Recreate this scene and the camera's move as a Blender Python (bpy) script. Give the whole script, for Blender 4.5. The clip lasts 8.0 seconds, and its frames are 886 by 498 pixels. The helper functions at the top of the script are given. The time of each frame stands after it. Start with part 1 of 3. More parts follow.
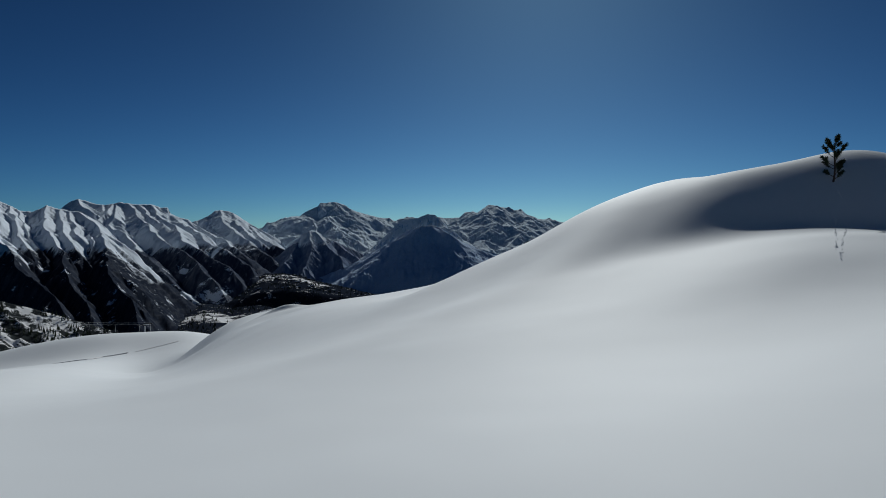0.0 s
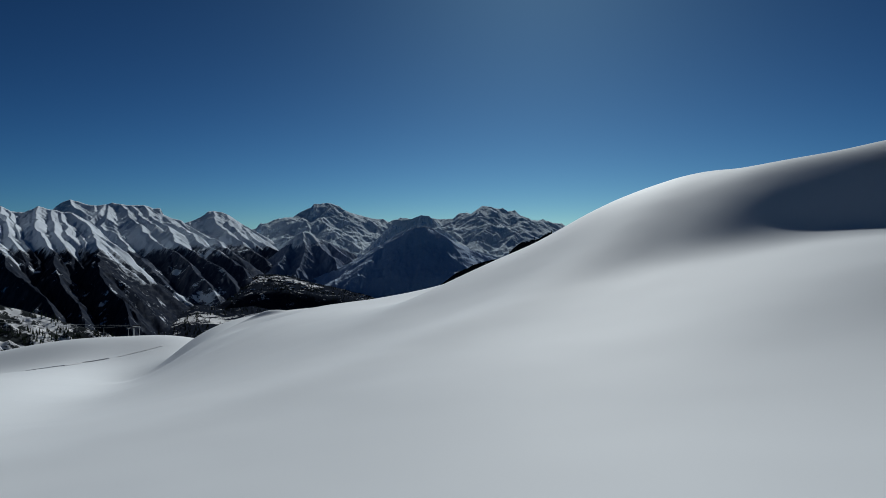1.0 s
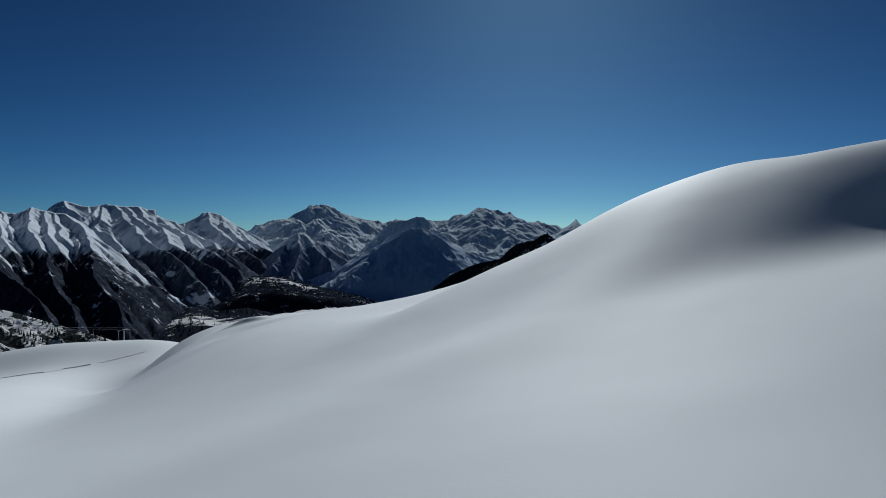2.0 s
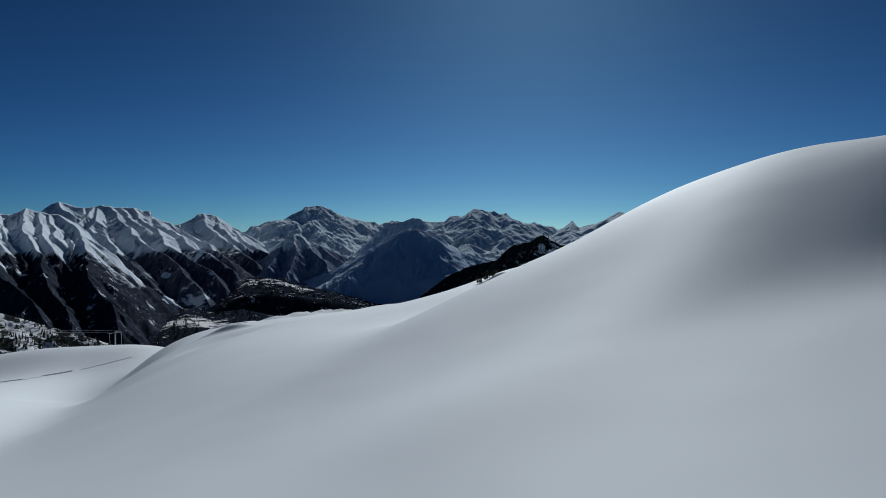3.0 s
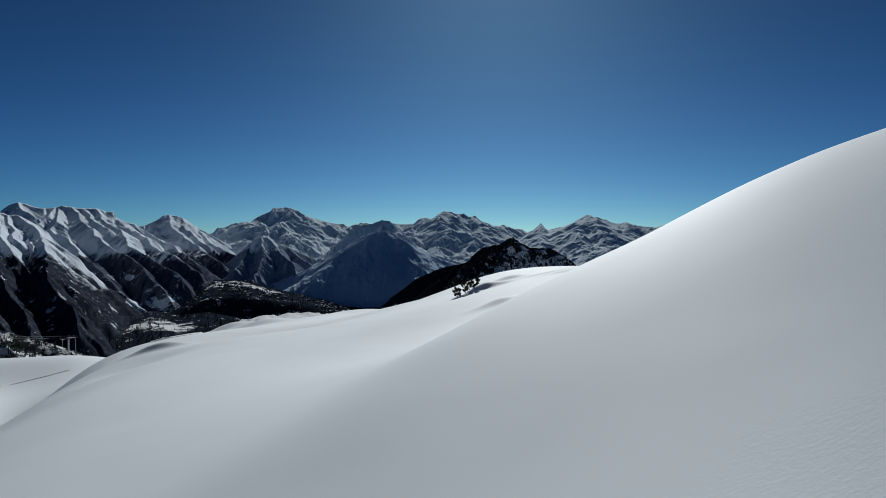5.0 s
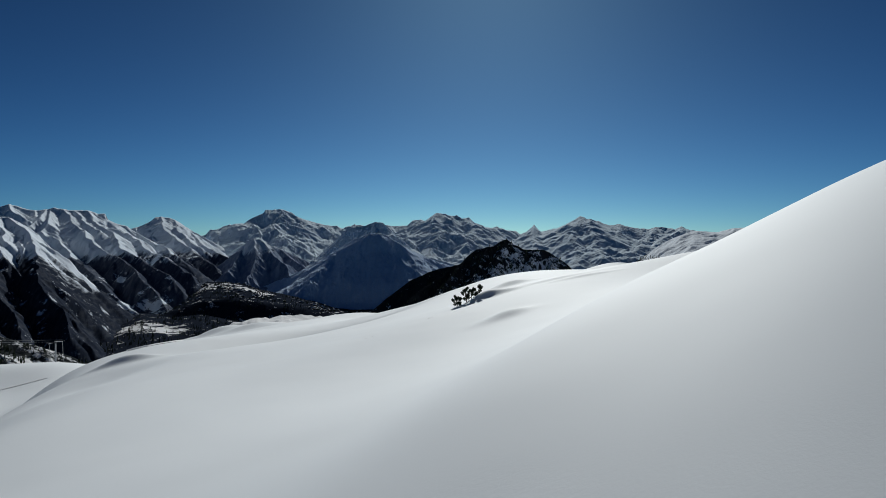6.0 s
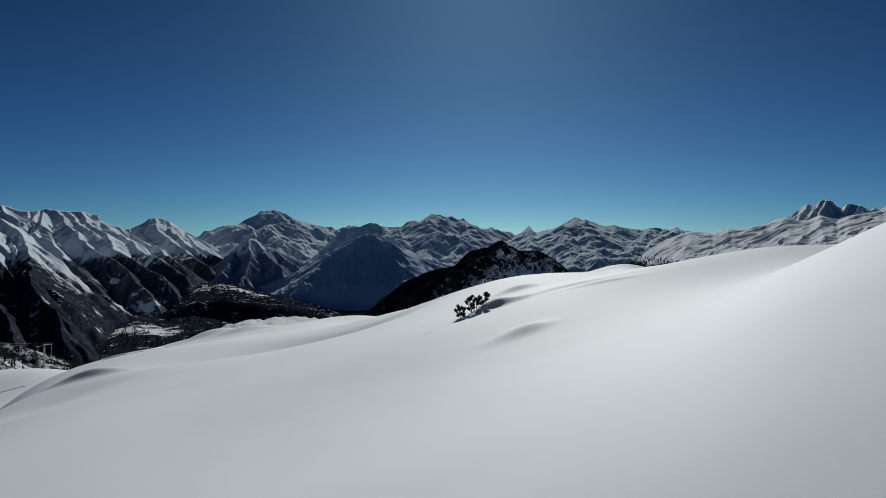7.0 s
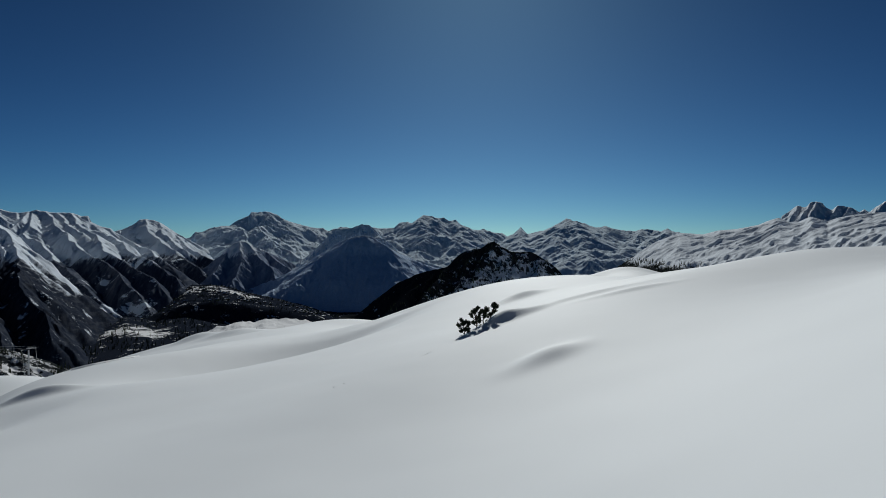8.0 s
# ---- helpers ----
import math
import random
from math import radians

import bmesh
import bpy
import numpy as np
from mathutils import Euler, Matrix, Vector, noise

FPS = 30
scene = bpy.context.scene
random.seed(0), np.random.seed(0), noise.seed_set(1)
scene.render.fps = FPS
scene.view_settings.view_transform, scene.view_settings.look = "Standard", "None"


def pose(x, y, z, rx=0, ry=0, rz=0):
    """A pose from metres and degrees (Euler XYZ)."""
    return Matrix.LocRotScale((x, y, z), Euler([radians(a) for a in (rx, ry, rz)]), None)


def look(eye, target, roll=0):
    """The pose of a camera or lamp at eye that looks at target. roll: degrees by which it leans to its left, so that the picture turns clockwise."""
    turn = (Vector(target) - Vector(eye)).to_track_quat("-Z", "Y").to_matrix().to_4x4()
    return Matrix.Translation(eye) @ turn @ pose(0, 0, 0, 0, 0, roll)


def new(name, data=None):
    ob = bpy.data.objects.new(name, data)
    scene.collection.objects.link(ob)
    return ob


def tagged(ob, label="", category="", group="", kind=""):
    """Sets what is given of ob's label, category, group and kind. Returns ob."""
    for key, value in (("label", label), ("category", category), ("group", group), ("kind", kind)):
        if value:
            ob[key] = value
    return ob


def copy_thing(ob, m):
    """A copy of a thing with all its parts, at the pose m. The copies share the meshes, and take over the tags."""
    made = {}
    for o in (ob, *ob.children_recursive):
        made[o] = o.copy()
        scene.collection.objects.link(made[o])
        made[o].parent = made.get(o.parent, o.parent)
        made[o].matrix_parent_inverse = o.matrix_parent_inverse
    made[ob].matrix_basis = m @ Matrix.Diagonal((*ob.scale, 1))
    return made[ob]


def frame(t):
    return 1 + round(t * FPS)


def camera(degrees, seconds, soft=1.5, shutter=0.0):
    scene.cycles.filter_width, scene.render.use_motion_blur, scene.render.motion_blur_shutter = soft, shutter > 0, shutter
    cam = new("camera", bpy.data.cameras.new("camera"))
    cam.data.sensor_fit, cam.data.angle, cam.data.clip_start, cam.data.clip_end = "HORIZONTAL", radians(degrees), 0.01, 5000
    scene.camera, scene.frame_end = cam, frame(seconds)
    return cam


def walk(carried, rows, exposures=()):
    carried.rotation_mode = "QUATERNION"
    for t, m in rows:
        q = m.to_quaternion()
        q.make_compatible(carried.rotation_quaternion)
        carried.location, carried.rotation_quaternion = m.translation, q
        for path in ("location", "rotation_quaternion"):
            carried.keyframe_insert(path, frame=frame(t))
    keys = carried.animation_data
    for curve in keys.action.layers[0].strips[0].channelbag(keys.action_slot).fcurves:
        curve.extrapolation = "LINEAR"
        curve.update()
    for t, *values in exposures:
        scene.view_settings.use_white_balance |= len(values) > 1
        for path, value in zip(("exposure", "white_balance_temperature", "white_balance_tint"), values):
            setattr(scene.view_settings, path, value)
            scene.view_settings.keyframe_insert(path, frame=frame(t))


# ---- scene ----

# The camera glides straight ahead at walking height over the snow and turns slowly to the right.
cam = camera(62.0, 8.0, 0.65)
PATH = []
for t, yaw, pitch, roll in (
        (0.0, 0.0, -0.81, 0.12), (0.5, -0.21, -0.77, 0.09), (1.0, -0.48, -0.725, 0.08), (1.5, -0.72, -0.67, 0.05),
        (3.0, -1.15, -0.50, 0.03), (3.5, -1.60, -0.46, -0.02), (4.0, -2.39, -0.41, -0.10), (4.5, -3.07, -0.38, -0.12),
        (6.0, -4.05, -0.18, -0.06), (6.5, -4.22, -0.15, -0.02), (7.0, -4.45, -0.11, 0.0), (7.5, -4.75, -0.057, 0.0),
        (8.0, -5.08, 0.0, 0.0)):
    PATH.append((t, pose(0.06 * t, 3.0 * t, 0.016 * t, 90 + pitch, roll, yaw)))
walk(cam, PATH, [(0.0, 0.02, 6260, 5), (1.5, 0.02, 6120, 5), (3.0, 0.04, 5960, 5), (4.5, 0.20, 6080, 5), (6.0, 0.28, 6400, 5), (7.0, 0.10, 6400, 5), (8.0, 0.06, 6400, 5)])

# ---------------------------------------------------------------- light
SUN_AZ, SUN_EL = 8.0, 26.0          # degrees to the right of straight ahead, above the horizon


def make_light():
    world = bpy.data.worlds.new("sky")
    scene.world = world
    world.use_nodes = True
    nt = world.node_tree
    sky = nt.nodes.new("ShaderNodeTexSky")
    sky.sky_type, sky.sun_disc = "NISHITA", False
    sky.sun_elevation, sky.sun_rotation = radians(SUN_EL), radians(SUN_AZ)
    sky.altitude, sky.air_density, sky.dust_density, sky.ozone_density = 3500, 0.8, 3.5, 3.0
    tint = nt.nodes.new("ShaderNodeMix")
    tint.data_type, tint.blend_type = "RGBA", "MULTIPLY"
    tint.inputs[0].default_value = 1.0
    tint.inputs[7].default_value = (0.0316, 0.0434, 0.0457, 1)
    deep = nt.nodes.new("ShaderNodeGamma")
    deep.inputs["Gamma"].default_value = 1.55
    nt.links.new(sky.outputs["Color"], tint.inputs[6])
    nt.links.new(tint.outputs[2], deep.inputs["Color"])
    nt.links.new(deep.outputs["Color"], nt.nodes["Background"].inputs["Color"])
    nt.nodes["Background"].inputs["Strength"].default_value = 0.98
    lamp = bpy.data.lights.new("sun", "SUN")
    lamp.energy, lamp.angle, lamp.color = 2.9, radians(0.53), (1.0, 0.985, 0.96)
    ob = new("sun", lamp)
    a, e = radians(SUN_AZ), radians(SUN_EL)
    way = Vector((math.sin(a) * math.cos(e), math.cos(a) * math.cos(e), math.sin(e)))
    ob.matrix_world = look(way * 3000, (0, 0, 0))


make_light()

# ---------------------------------------------------------------- noise on arrays


def lattice(ix, iy, seed):
    n = (ix.astype(np.int64) * 374761393 + iy.astype(np.int64) * 668265263 + seed * 974634777) & 0xFFFFFFFF
    n = ((n ^ (n >> 13)) * 1274126177) & 0xFFFFFFFF
    n = ((n ^ (n >> 16)) * 2246822519) & 0xFFFFFFFF
    return (n & 0xFFFFFF) / float(0x1000000) * 2 * math.pi


def grad_noise(x, y, seed=0):
    """Smooth noise in about -0.7 .. 0.7."""
    ix, iy = np.floor(x), np.floor(y)
    fx, fy = x - ix, y - iy
    u, v = fx ** 3 * (fx * (fx * 6 - 15) + 10), fy ** 3 * (fy * (fy * 6 - 15) + 10)

    def corner(cx, cy):
        a = lattice(ix + cx, iy + cy, seed)
        return np.cos(a) * (fx - cx) + np.sin(a) * (fy - cy)
    low = corner(0, 0) * (1 - u) + corner(1, 0) * u
    high = corner(0, 1) * (1 - u) + corner(1, 1) * u
    return low * (1 - v) + high * v


def fbm(x, y, octaves, seed=0, gain=0.5):
    total, amp = 0.0, 1.0
    for k in range(octaves):
        total = total + amp * grad_noise(x * 2 ** k + 17.3 * k, y * 2 ** k - 9.1 * k, seed + k)
        amp *= gain
    return total


def ridged(x, y, octaves, seed=0, gain=0.55):
    """Sharp ridges and rounded gullies, about 0 .. 1."""
    total, amp, weight, norm = 0.0, 1.0, 1.0, 0.0
    for k in range(octaves):
        n = 1 - np.abs(grad_noise(x * 2 ** k + 5.7 * k, y * 2 ** k + 3.3 * k, seed + k)) * 1.8
        n = np.clip(n, 0, 1) ** 2
        total = total + amp * n * weight
        norm += amp
        weight = np.clip(n * 1.6, 0, 1)
        amp *= gain
    return total / norm


# ---------------------------------------------------------------- materials


class Nodes:
    """A short way to wire up one material."""

    def __init__(self, name):
        self.material = bpy.data.materials.new(name)
        self.material.use_nodes = True
        self.tree = self.material.node_tree
        self.shader = self.tree.nodes["Principled BSDF"]
        self.coords = self.tree.nodes.new("ShaderNodeTexCoord").outputs["Object"]

    def put(self, socket, value):
        if isinstance(value, bpy.types.NodeSocket):
            self.tree.links.new(value, socket)
        else:
            socket.default_value = value

    def noise(self, scale, detail=4.0, rough=0.55, stretch=None, distortion=0.0):
        n = self.tree.nodes.new("ShaderNodeTexNoise")
        n.inputs["Scale"].default_value, n.inputs["Detail"].default_value = scale, detail
        n.inputs["Roughness"].default_value, n.inputs["Distortion"].default_value = rough, distortion
        where = self.coords
        if stretch:
            m = self.tree.nodes.new("ShaderNodeMapping")
            m.inputs["Scale"].default_value = stretch[:3]
            m.inputs["Rotation"].default_value = (0, 0, radians(stretch[3]) if len(stretch) > 3 else 0)
            self.put(m.inputs["Vector"], where)
            where = m.outputs["Vector"]
        self.put(n.inputs["Vector"], where)
        return n.outputs["Fac"]

    def math(self, op, a, b=0.0, clamp=False):
        n = self.tree.nodes.new("ShaderNodeMath")
        n.operation, n.use_clamp = op, clamp
        self.put(n.inputs[0], a)
        self.put(n.inputs[1], b)
        return n.outputs[0]

    def step(self, value, low, high):
        n = self.tree.nodes.new("ShaderNodeMapRange")
        n.interpolation_type = "SMOOTHSTEP"
        for key, v in (("Value", value), ("From Min", low), ("From Max", high)):
            self.put(n.inputs[key], v)
        return n.outputs["Result"]

    def mix(self, factor, a, b):
        n = self.tree.nodes.new("ShaderNodeMix")
        n.data_type = "RGBA"
        self.put(n.inputs[0], factor)
        for i, c in ((6, a), (7, b)):
            self.put(n.inputs[i], (*c, 1) if isinstance(c, tuple) else c)
        return n.outputs[2]

    def bump(self, height, strength, distance, under=None):
        n = self.tree.nodes.new("ShaderNodeBump")
        n.inputs["Strength"].default_value, n.inputs["Distance"].default_value = strength, distance
        self.put(n.inputs["Height"], height)
        if under:
            self.put(n.inputs["Normal"], under)
        return n.outputs["Normal"]

    def split(self, vector):
        n = self.tree.nodes.new("ShaderNodeSeparateXYZ")
        self.put(n.inputs[0], vector)
        return n.outputs

    def normal(self):
        return self.tree.nodes.new("ShaderNodeNewGeometry").outputs["Normal"]

    def done(self, colour, rough=0.7, normal=None, specular=0.3):
        s = self.shader.inputs
        self.put(s["Base Color"], (*colour, 1) if isinstance(colour, tuple) else colour)
        self.put(s["Roughness"], rough)
        self.put(s["Specular IOR Level"], specular)
        if normal:
            self.put(s["Normal"], normal)
        return self.material


def fresh_snow():
    n = Nodes("fresh_snow")
    broad = n.noise(0.25, 3)
    colour = n.mix(broad, (0.85, 0.888, 0.93), (0.88, 0.91, 0.94))
    crust = n.step(n.noise(0.16, 3, 0.6), 0.48, 0.66)                    # wind-pressed patches
    ripple = n.math("MULTIPLY", n.noise(26, 4, 0.6, (0.7, 1.5, 1.0, 20)), crust)
    grain = n.noise(60, 3)
    nor = n.bump(ripple, 0.16, 0.010)
    nor = n.bump(grain, 0.12, 0.004, nor)
    return n.done(colour, 0.75, nor, 0.15)


def alpine(name, tree_line, fade, rock_at=0.62, patch=0.006, clear=0.62, rock=(0.20, 0.20, 0.21), woods=(0.026, 0.030, 0.032), ribs=0.0, dust=0.0, turn=0.0, ice=(0.88, 0.89, 0.91), mottle=0.9, fields=()):
    """Mountain side: woods with clearings below the tree line, snow with bare rock on steep faces above. ribs: metres by which
    woods climb higher on the spurs than in the gullies; dust: snow that lies on the trees; turn: bearing of the fall line."""
    n = Nodes(name)
    x, y, z = n.split(n.coords)
    up = n.split(n.normal())[2]
    spur = n.tree.nodes.new("ShaderNodeAttribute")
    spur.attribute_name = "spur"
    wide = n.noise(patch, 5, 0.6)
    streak = n.noise(patch * 9, 6, 0.62, (1.7, 0.45, 0.35, turn))
    fine = n.noise(patch * 8, 5, 0.66)
    steep = n.math("ADD", up, n.math("MULTIPLY", n.math("SUBTRACT", streak, 0.5), mottle))
    bare = n.step(steep, rock_at + 0.07, rock_at - 0.07)
    snow = n.mix(wide, tuple(c * 0.95 for c in ice), ice)
    stone = n.mix(fine, tuple(c * 0.6 for c in rock), tuple(c * 1.4 for c in rock))
    open_ground = n.mix(bare, snow, stone)
    level = n.math("ADD", z, n.math("MULTIPLY", n.math("SUBTRACT", wide, 0.5), fade * 3.0))
    level = n.math("ADD", level, n.math("MULTIPLY", n.math("SUBTRACT", streak, 0.5), fade * 2.5))
    level = n.math("SUBTRACT", level, n.math("MULTIPLY", n.math("SUBTRACT", spur.outputs["Fac"], 0.5), ribs * 2))
    wooded = n.step(level, tree_line + fade * 0.5, tree_line - fade * 0.5)
    bare_land = n.noise(patch * 3.0, 8, 0.78)
    for fx, fy, size in fields:
        gap = n.math("ADD", n.math("POWER", n.math("SUBTRACT", x, fx), 2.0), n.math("POWER", n.math("SUBTRACT", y, fy), 2.0))
        bare_land = n.math("ADD", bare_land, n.math("MULTIPLY", n.step(n.math("SQRT", gap), size, 0.0), 0.15))
    glade = n.step(bare_land, clear, clear + 0.02)
    wooded = n.math("MULTIPLY", wooded, n.math("SUBTRACT", 1.0, glade))
    clumps = n.noise(patch * 30, 3, 0.75)
    trees = n.mix(clumps, woods, tuple(c * 1.7 for c in woods))
    if dust:
        trees = n.mix(n.math("MULTIPLY", n.step(streak, 0.42, 0.72), dust), trees, (0.8, 0.82, 0.85))
    colour = n.mix(wooded, open_ground, trees)
    nor = n.bump(streak, 0.6, 0.016 / patch)
    nor = n.bump(n.math("MULTIPLY", clumps, wooded), 0.6, 0.002 / patch, nor)
    return n.done(colour, 0.9, nor, 0.0)


SNOW = fresh_snow()

# ---------------------------------------------------------------- snow-covered ground


def dune(x, y, x0, y0, height, along, across, turn):
    """One soft swell or hollow of the snow: its middle, height, two half-widths and turn in degrees."""
    c, s = math.cos(radians(turn)), math.sin(radians(turn))
    u, v = c * (x - x0) + s * (y - y0), c * (y - y0) - s * (x - x0)
    return height * np.exp(-0.5 * ((u / along) ** 2 + (v / across) ** 2))


def ground_height(x, y):
    x, y = np.asarray(x, float), np.asarray(y, float)
    far = np.maximum(0, y - 120)
    total = -0.573 + 0.1513 * np.clip(x, -400, 160) - 0.0530 * 0.5 * (y + np.sqrt(y * y + 4)) - 0.0006 * far ** 2
    total = total - 0.0008 * np.maximum(0, -x - 60) ** 2 - 0.004 * np.maximum(0, y - 300) ** 2
    total = total - 0.002 * np.maximum(0, -x - 200) ** 2
    total += dune(x, y, -0.92, -1.75, -0.817, 2.88, 6.39, 138)
    total += dune(x, y, 6.67, 9.75, -2.554, 5.14, 3.66, 24)
    total += dune(x, y, 8.36, 11.80, 1.530, 2.95, 5.50, 163)
    total += dune(x, y, 8.33, 13.98, -0.540, 2.21, 4.08, 46)
    total += dune(x, y, 9.95, 14.56, -0.292, 4.08, 0.82, 165)
    total += dune(x, y, -0.61, 14.58, 0.397, 4.92, 3.80, 39)
    total += dune(x, y, 4.06, 16.32, -2.900, 4.46, 3.70, 51)
    total += dune(x, y, 2.53, 17.36, 0.101, 5.99, 0.82, 43)
    total += dune(x, y, 5.61, 18.25, 3.881, 3.80, 7.53, 165)
    total += dune(x, y, 9.11, 18.55, 0.442, 2.18, 1.11, 179)
    total += dune(x, y, 11.00, 18.80, 0.837, 1.18, 2.98, 10)
    total += dune(x, y, 5.75, 18.93, 0.209, 3.20, 1.77, 116)
    total += dune(x, y, -7.95, 20.32, -0.142, 6.75, 7.46, 0)
    total += dune(x, y, 14.07, 21.32, -0.735, 5.15, 4.92, 16)
    total += dune(x, y, 12.15, 27.69, 0.209, 4.22, 2.71, 172)
    total += dune(x, y, 12.15, 28.59, 0.818, 4.51, 6.82, 36)
    total += dune(x, y, -6.78, 29.32, 0.729, 3.44, 7.26, 20)
    total += dune(x, y, -15.79, 31.07, 0.458, 2.18, 18.87, 18)
    total += dune(x, y, -5.17, 38.78, -0.388, 9.31, 8.24, 165)
    total += dune(x, y, 4.31, 40.00, 0.527, 6.05, 2.68, 47)
    total += dune(x, y, -25.79, 41.92, -0.049, 8.00, 9.09, 5)
    total += dune(x, y, -10.55, 45.37, 0.301, 4.19, 9.02, 159)
    total += dune(x, y, -21.15, 46.69, -0.466, 7.92, 7.58, 7)
    total += dune(x, y, 16.78, 48.73, -1.004, 6.06, 6.96, 6)
    total += dune(x, y, -13.91, 48.99, 1.340, 7.34, 9.47, 43)
    total += dune(x, y, -21.23, 53.07, -3.082, 3.66, 24.30, 22)
    total += dune(x, y, -20.28, 58.20, -0.477, 7.41, 1.99, 124)
    total += dune(x, y, -17.70, 59.33, -0.099, 10.75, 11.23, 6)
    total += dune(x, y, -31.18, 59.47, -0.730, 5.83, 12.12, 165)
    total += dune(x, y, 22.61, 61.06, -2.837, 7.89, 10.45, 49)
    total += dune(x, y, -4.99, 64.04, -4.328, 5.97, 10.70, 175)
    total += dune(x, y, -10.78, 71.37, 0.655, 16.98, 3.35, 36)
    total += dune(x, y, 12.57, 72.00, 3.947, 15.76, 18.27, 25)
    total += dune(x, y, -44.00, 76.30, -0.373, 16.27, 10.74, 158)
    total += dune(x, y, -14.01, 77.44, 0.703, 7.20, 10.81, 155)
    total += dune(x, y, 7.46, 83.00, -2.103, 11.60, 11.65, 14)
    total += dune(x, y, -26.99, 100.08, -2.304, 4.83, 15.84, 13)
    total += dune(x, y, -54.95, 103.61, 4.322, 16.60, 7.70, 176)
    total += dune(x, y, 33.37, 128.50, -8.345, 27.28, 21.80, 31)
    total += dune(x, y, 8.01, 134.34, 1.997, 22.22, 19.85, 144)
    total += dune(x, y, 87.56, 139.66, -5.354, 28.60, 46.54, 164)
    total += dune(x, y, -86.23, 160.54, -9.017, 24.64, 52.89, 32)
    total += dune(x, y, 10.12, 164.53, -2.354, 30.51, 8.20, 28)
    total += dune(x, y, -32.57, 171.95, 1.235, 3.67, 54.50, 40)
    total += dune(x, y, 112.55, 179.77, -5.439, 40.93, 39.09, 150)
    total += dune(x, y, -2.80, 179.93, -5.242, 15.96, 62.00, 27)
    total += dune(x, y, -109.62, 199.31, -0.812, 25.36, 31.34, 21)
    total += dune(x, y, 37.12, 199.73, 3.914, 27.63, 49.03, 11)
    total += 0.018 * fbm(x / 2.6, y / 3.4, 3, 77)
    total += dune(x, y, 1.60, 24.00, 0.14, 3.50, 0.70, 54)
    total += dune(x, y, 6.20, 12.20, 0.12, 1.40, 1.20, 20)
    total += dune(x, y, -5.00, 61.00, 1.05, 6.50, 9.50, 175)
    # far edge on the right, with its wind-blown lip
    total += dune(x, y, 9.73, 44.84, -0.101, 2.01, 0.80, 20)
    total += dune(x, y, 10.16, 37.37, 0.078, 9.00, 0.80, 67)
    total += dune(x, y, 12.78, 39.44, 0.065, 7.25, 0.80, 59)
    total += dune(x, y, 14.84, 72.86, -0.291, 6.22, 1.15, 79)
    total += dune(x, y, 20.97, 74.15, -0.342, 1.22, 8.86, 160)
    total += dune(x, y, 11.59, 74.34, 0.331, 1.18, 9.00, 91)
    total += dune(x, y, 13.08, 43.65, 0.817, 3.48, 3.55, 158)
    total += dune(x, y, 21.22, 73.41, -0.406, 7.10, 1.55, 67)
    total += dune(x, y, 27.02, 72.66, -0.452, 3.12, 8.98, 39)
    total += dune(x, y, 4.27, 32.08, -0.084, 8.62, 3.41, 39)
    total += dune(x, y, 12.43, 68.14, -0.497, 1.94, 5.70, 175)
    # drifts and hollows round the young pines, a wind lip on the lower swell, a hump on the far edge
    total += dune(x, y, 3.10, 39.75, 0.12, 0.36, 0.20, 35)
    total += dune(x, y, 5.40, 49.10, 0.22, 1.10, 0.25, 49)
    total += dune(x, y, 3.55, 40.00, 0.15, 0.85, 0.14, 41)
    total += dune(x, y, 3.05, 34.95, 0.12, 0.50, 0.22, 40)
    total += dune(x, y, -9.80, 44.60, -0.48, 2.60, 1.60, 105)
    total += dune(x, y, -10.70, 49.80, 0.34, 0.90, 0.38, 14)
    total += dune(x, y, 3.60, 16.60, 0.15, 2.50, 1.40, 10)
    total += dune(x, y, 5.60, 41.40, 0.06, 0.90, 0.16, 20)
    total += dune(x, y, 6.30, 40.60, 0.05, 0.80, 0.15, 15)
    total += dune(x, y, -35.0, 169.0, 0.90, 3.00, 2.20, 20)
    total += dune(x, y, -28.0, 160.0, 0.35, 3.50, 1.60, 10)
    return total


def grid_mesh(name, X, Y, Z, material, smooth=True):
    """A sheet from three equal arrays of rows and columns."""
    rows, cols = X.shape
    mesh = bpy.data.meshes.new(name)
    verts = np.stack([X, Y, Z], -1).reshape(-1, 3).astype(np.float32)
    i = np.arange(rows * cols).reshape(rows, cols)
    quads = np.stack([i[:-1, :-1], i[:-1, 1:], i[1:, 1:], i[1:, :-1]], -1).reshape(-1, 4)
    mesh.vertices.add(len(verts))
    mesh.vertices.foreach_set("co", verts.ravel())
    mesh.loops.add(quads.size)
    mesh.loops.foreach_set("vertex_index", quads.ravel().astype(np.int32))
    mesh.polygons.add(len(quads))
    mesh.polygons.foreach_set("loop_start", np.arange(0, quads.size, 4, dtype=np.int32))
    mesh.polygons.foreach_set("loop_total", np.full(len(quads), 4, dtype=np.int32))
    mesh.update()
    mesh.validate()
    if smooth:
        mesh.polygons.foreach_set("use_smooth", np.ones(len(quads), dtype=bool))
    mesh.materials.append(material)
    return new(name, mesh)


def snow_ground():
    a = np.linspace(-1, 1, 640)
    xs = 3 + 34 * a + 480 * np.sign(a) * np.abs(a) ** 5
    b = np.linspace(-0.42, 1, 1050)
    ys = 10 + 70 * b + 425 * np.abs(b) ** 8
    X, Y = np.meshgrid(xs, ys)
    ob = grid_mesh("ground", X, Y, np.maximum(ground_height(X, Y), -240), SNOW)
    tagged(ob, "smooth untouched powder snow in rolling drifts", "snow", kind="structure")


snow_ground()

# ---------------------------------------------------------------- valley and mountains
VALLEY = -215.0


def tents(U, V, lines, narrow):
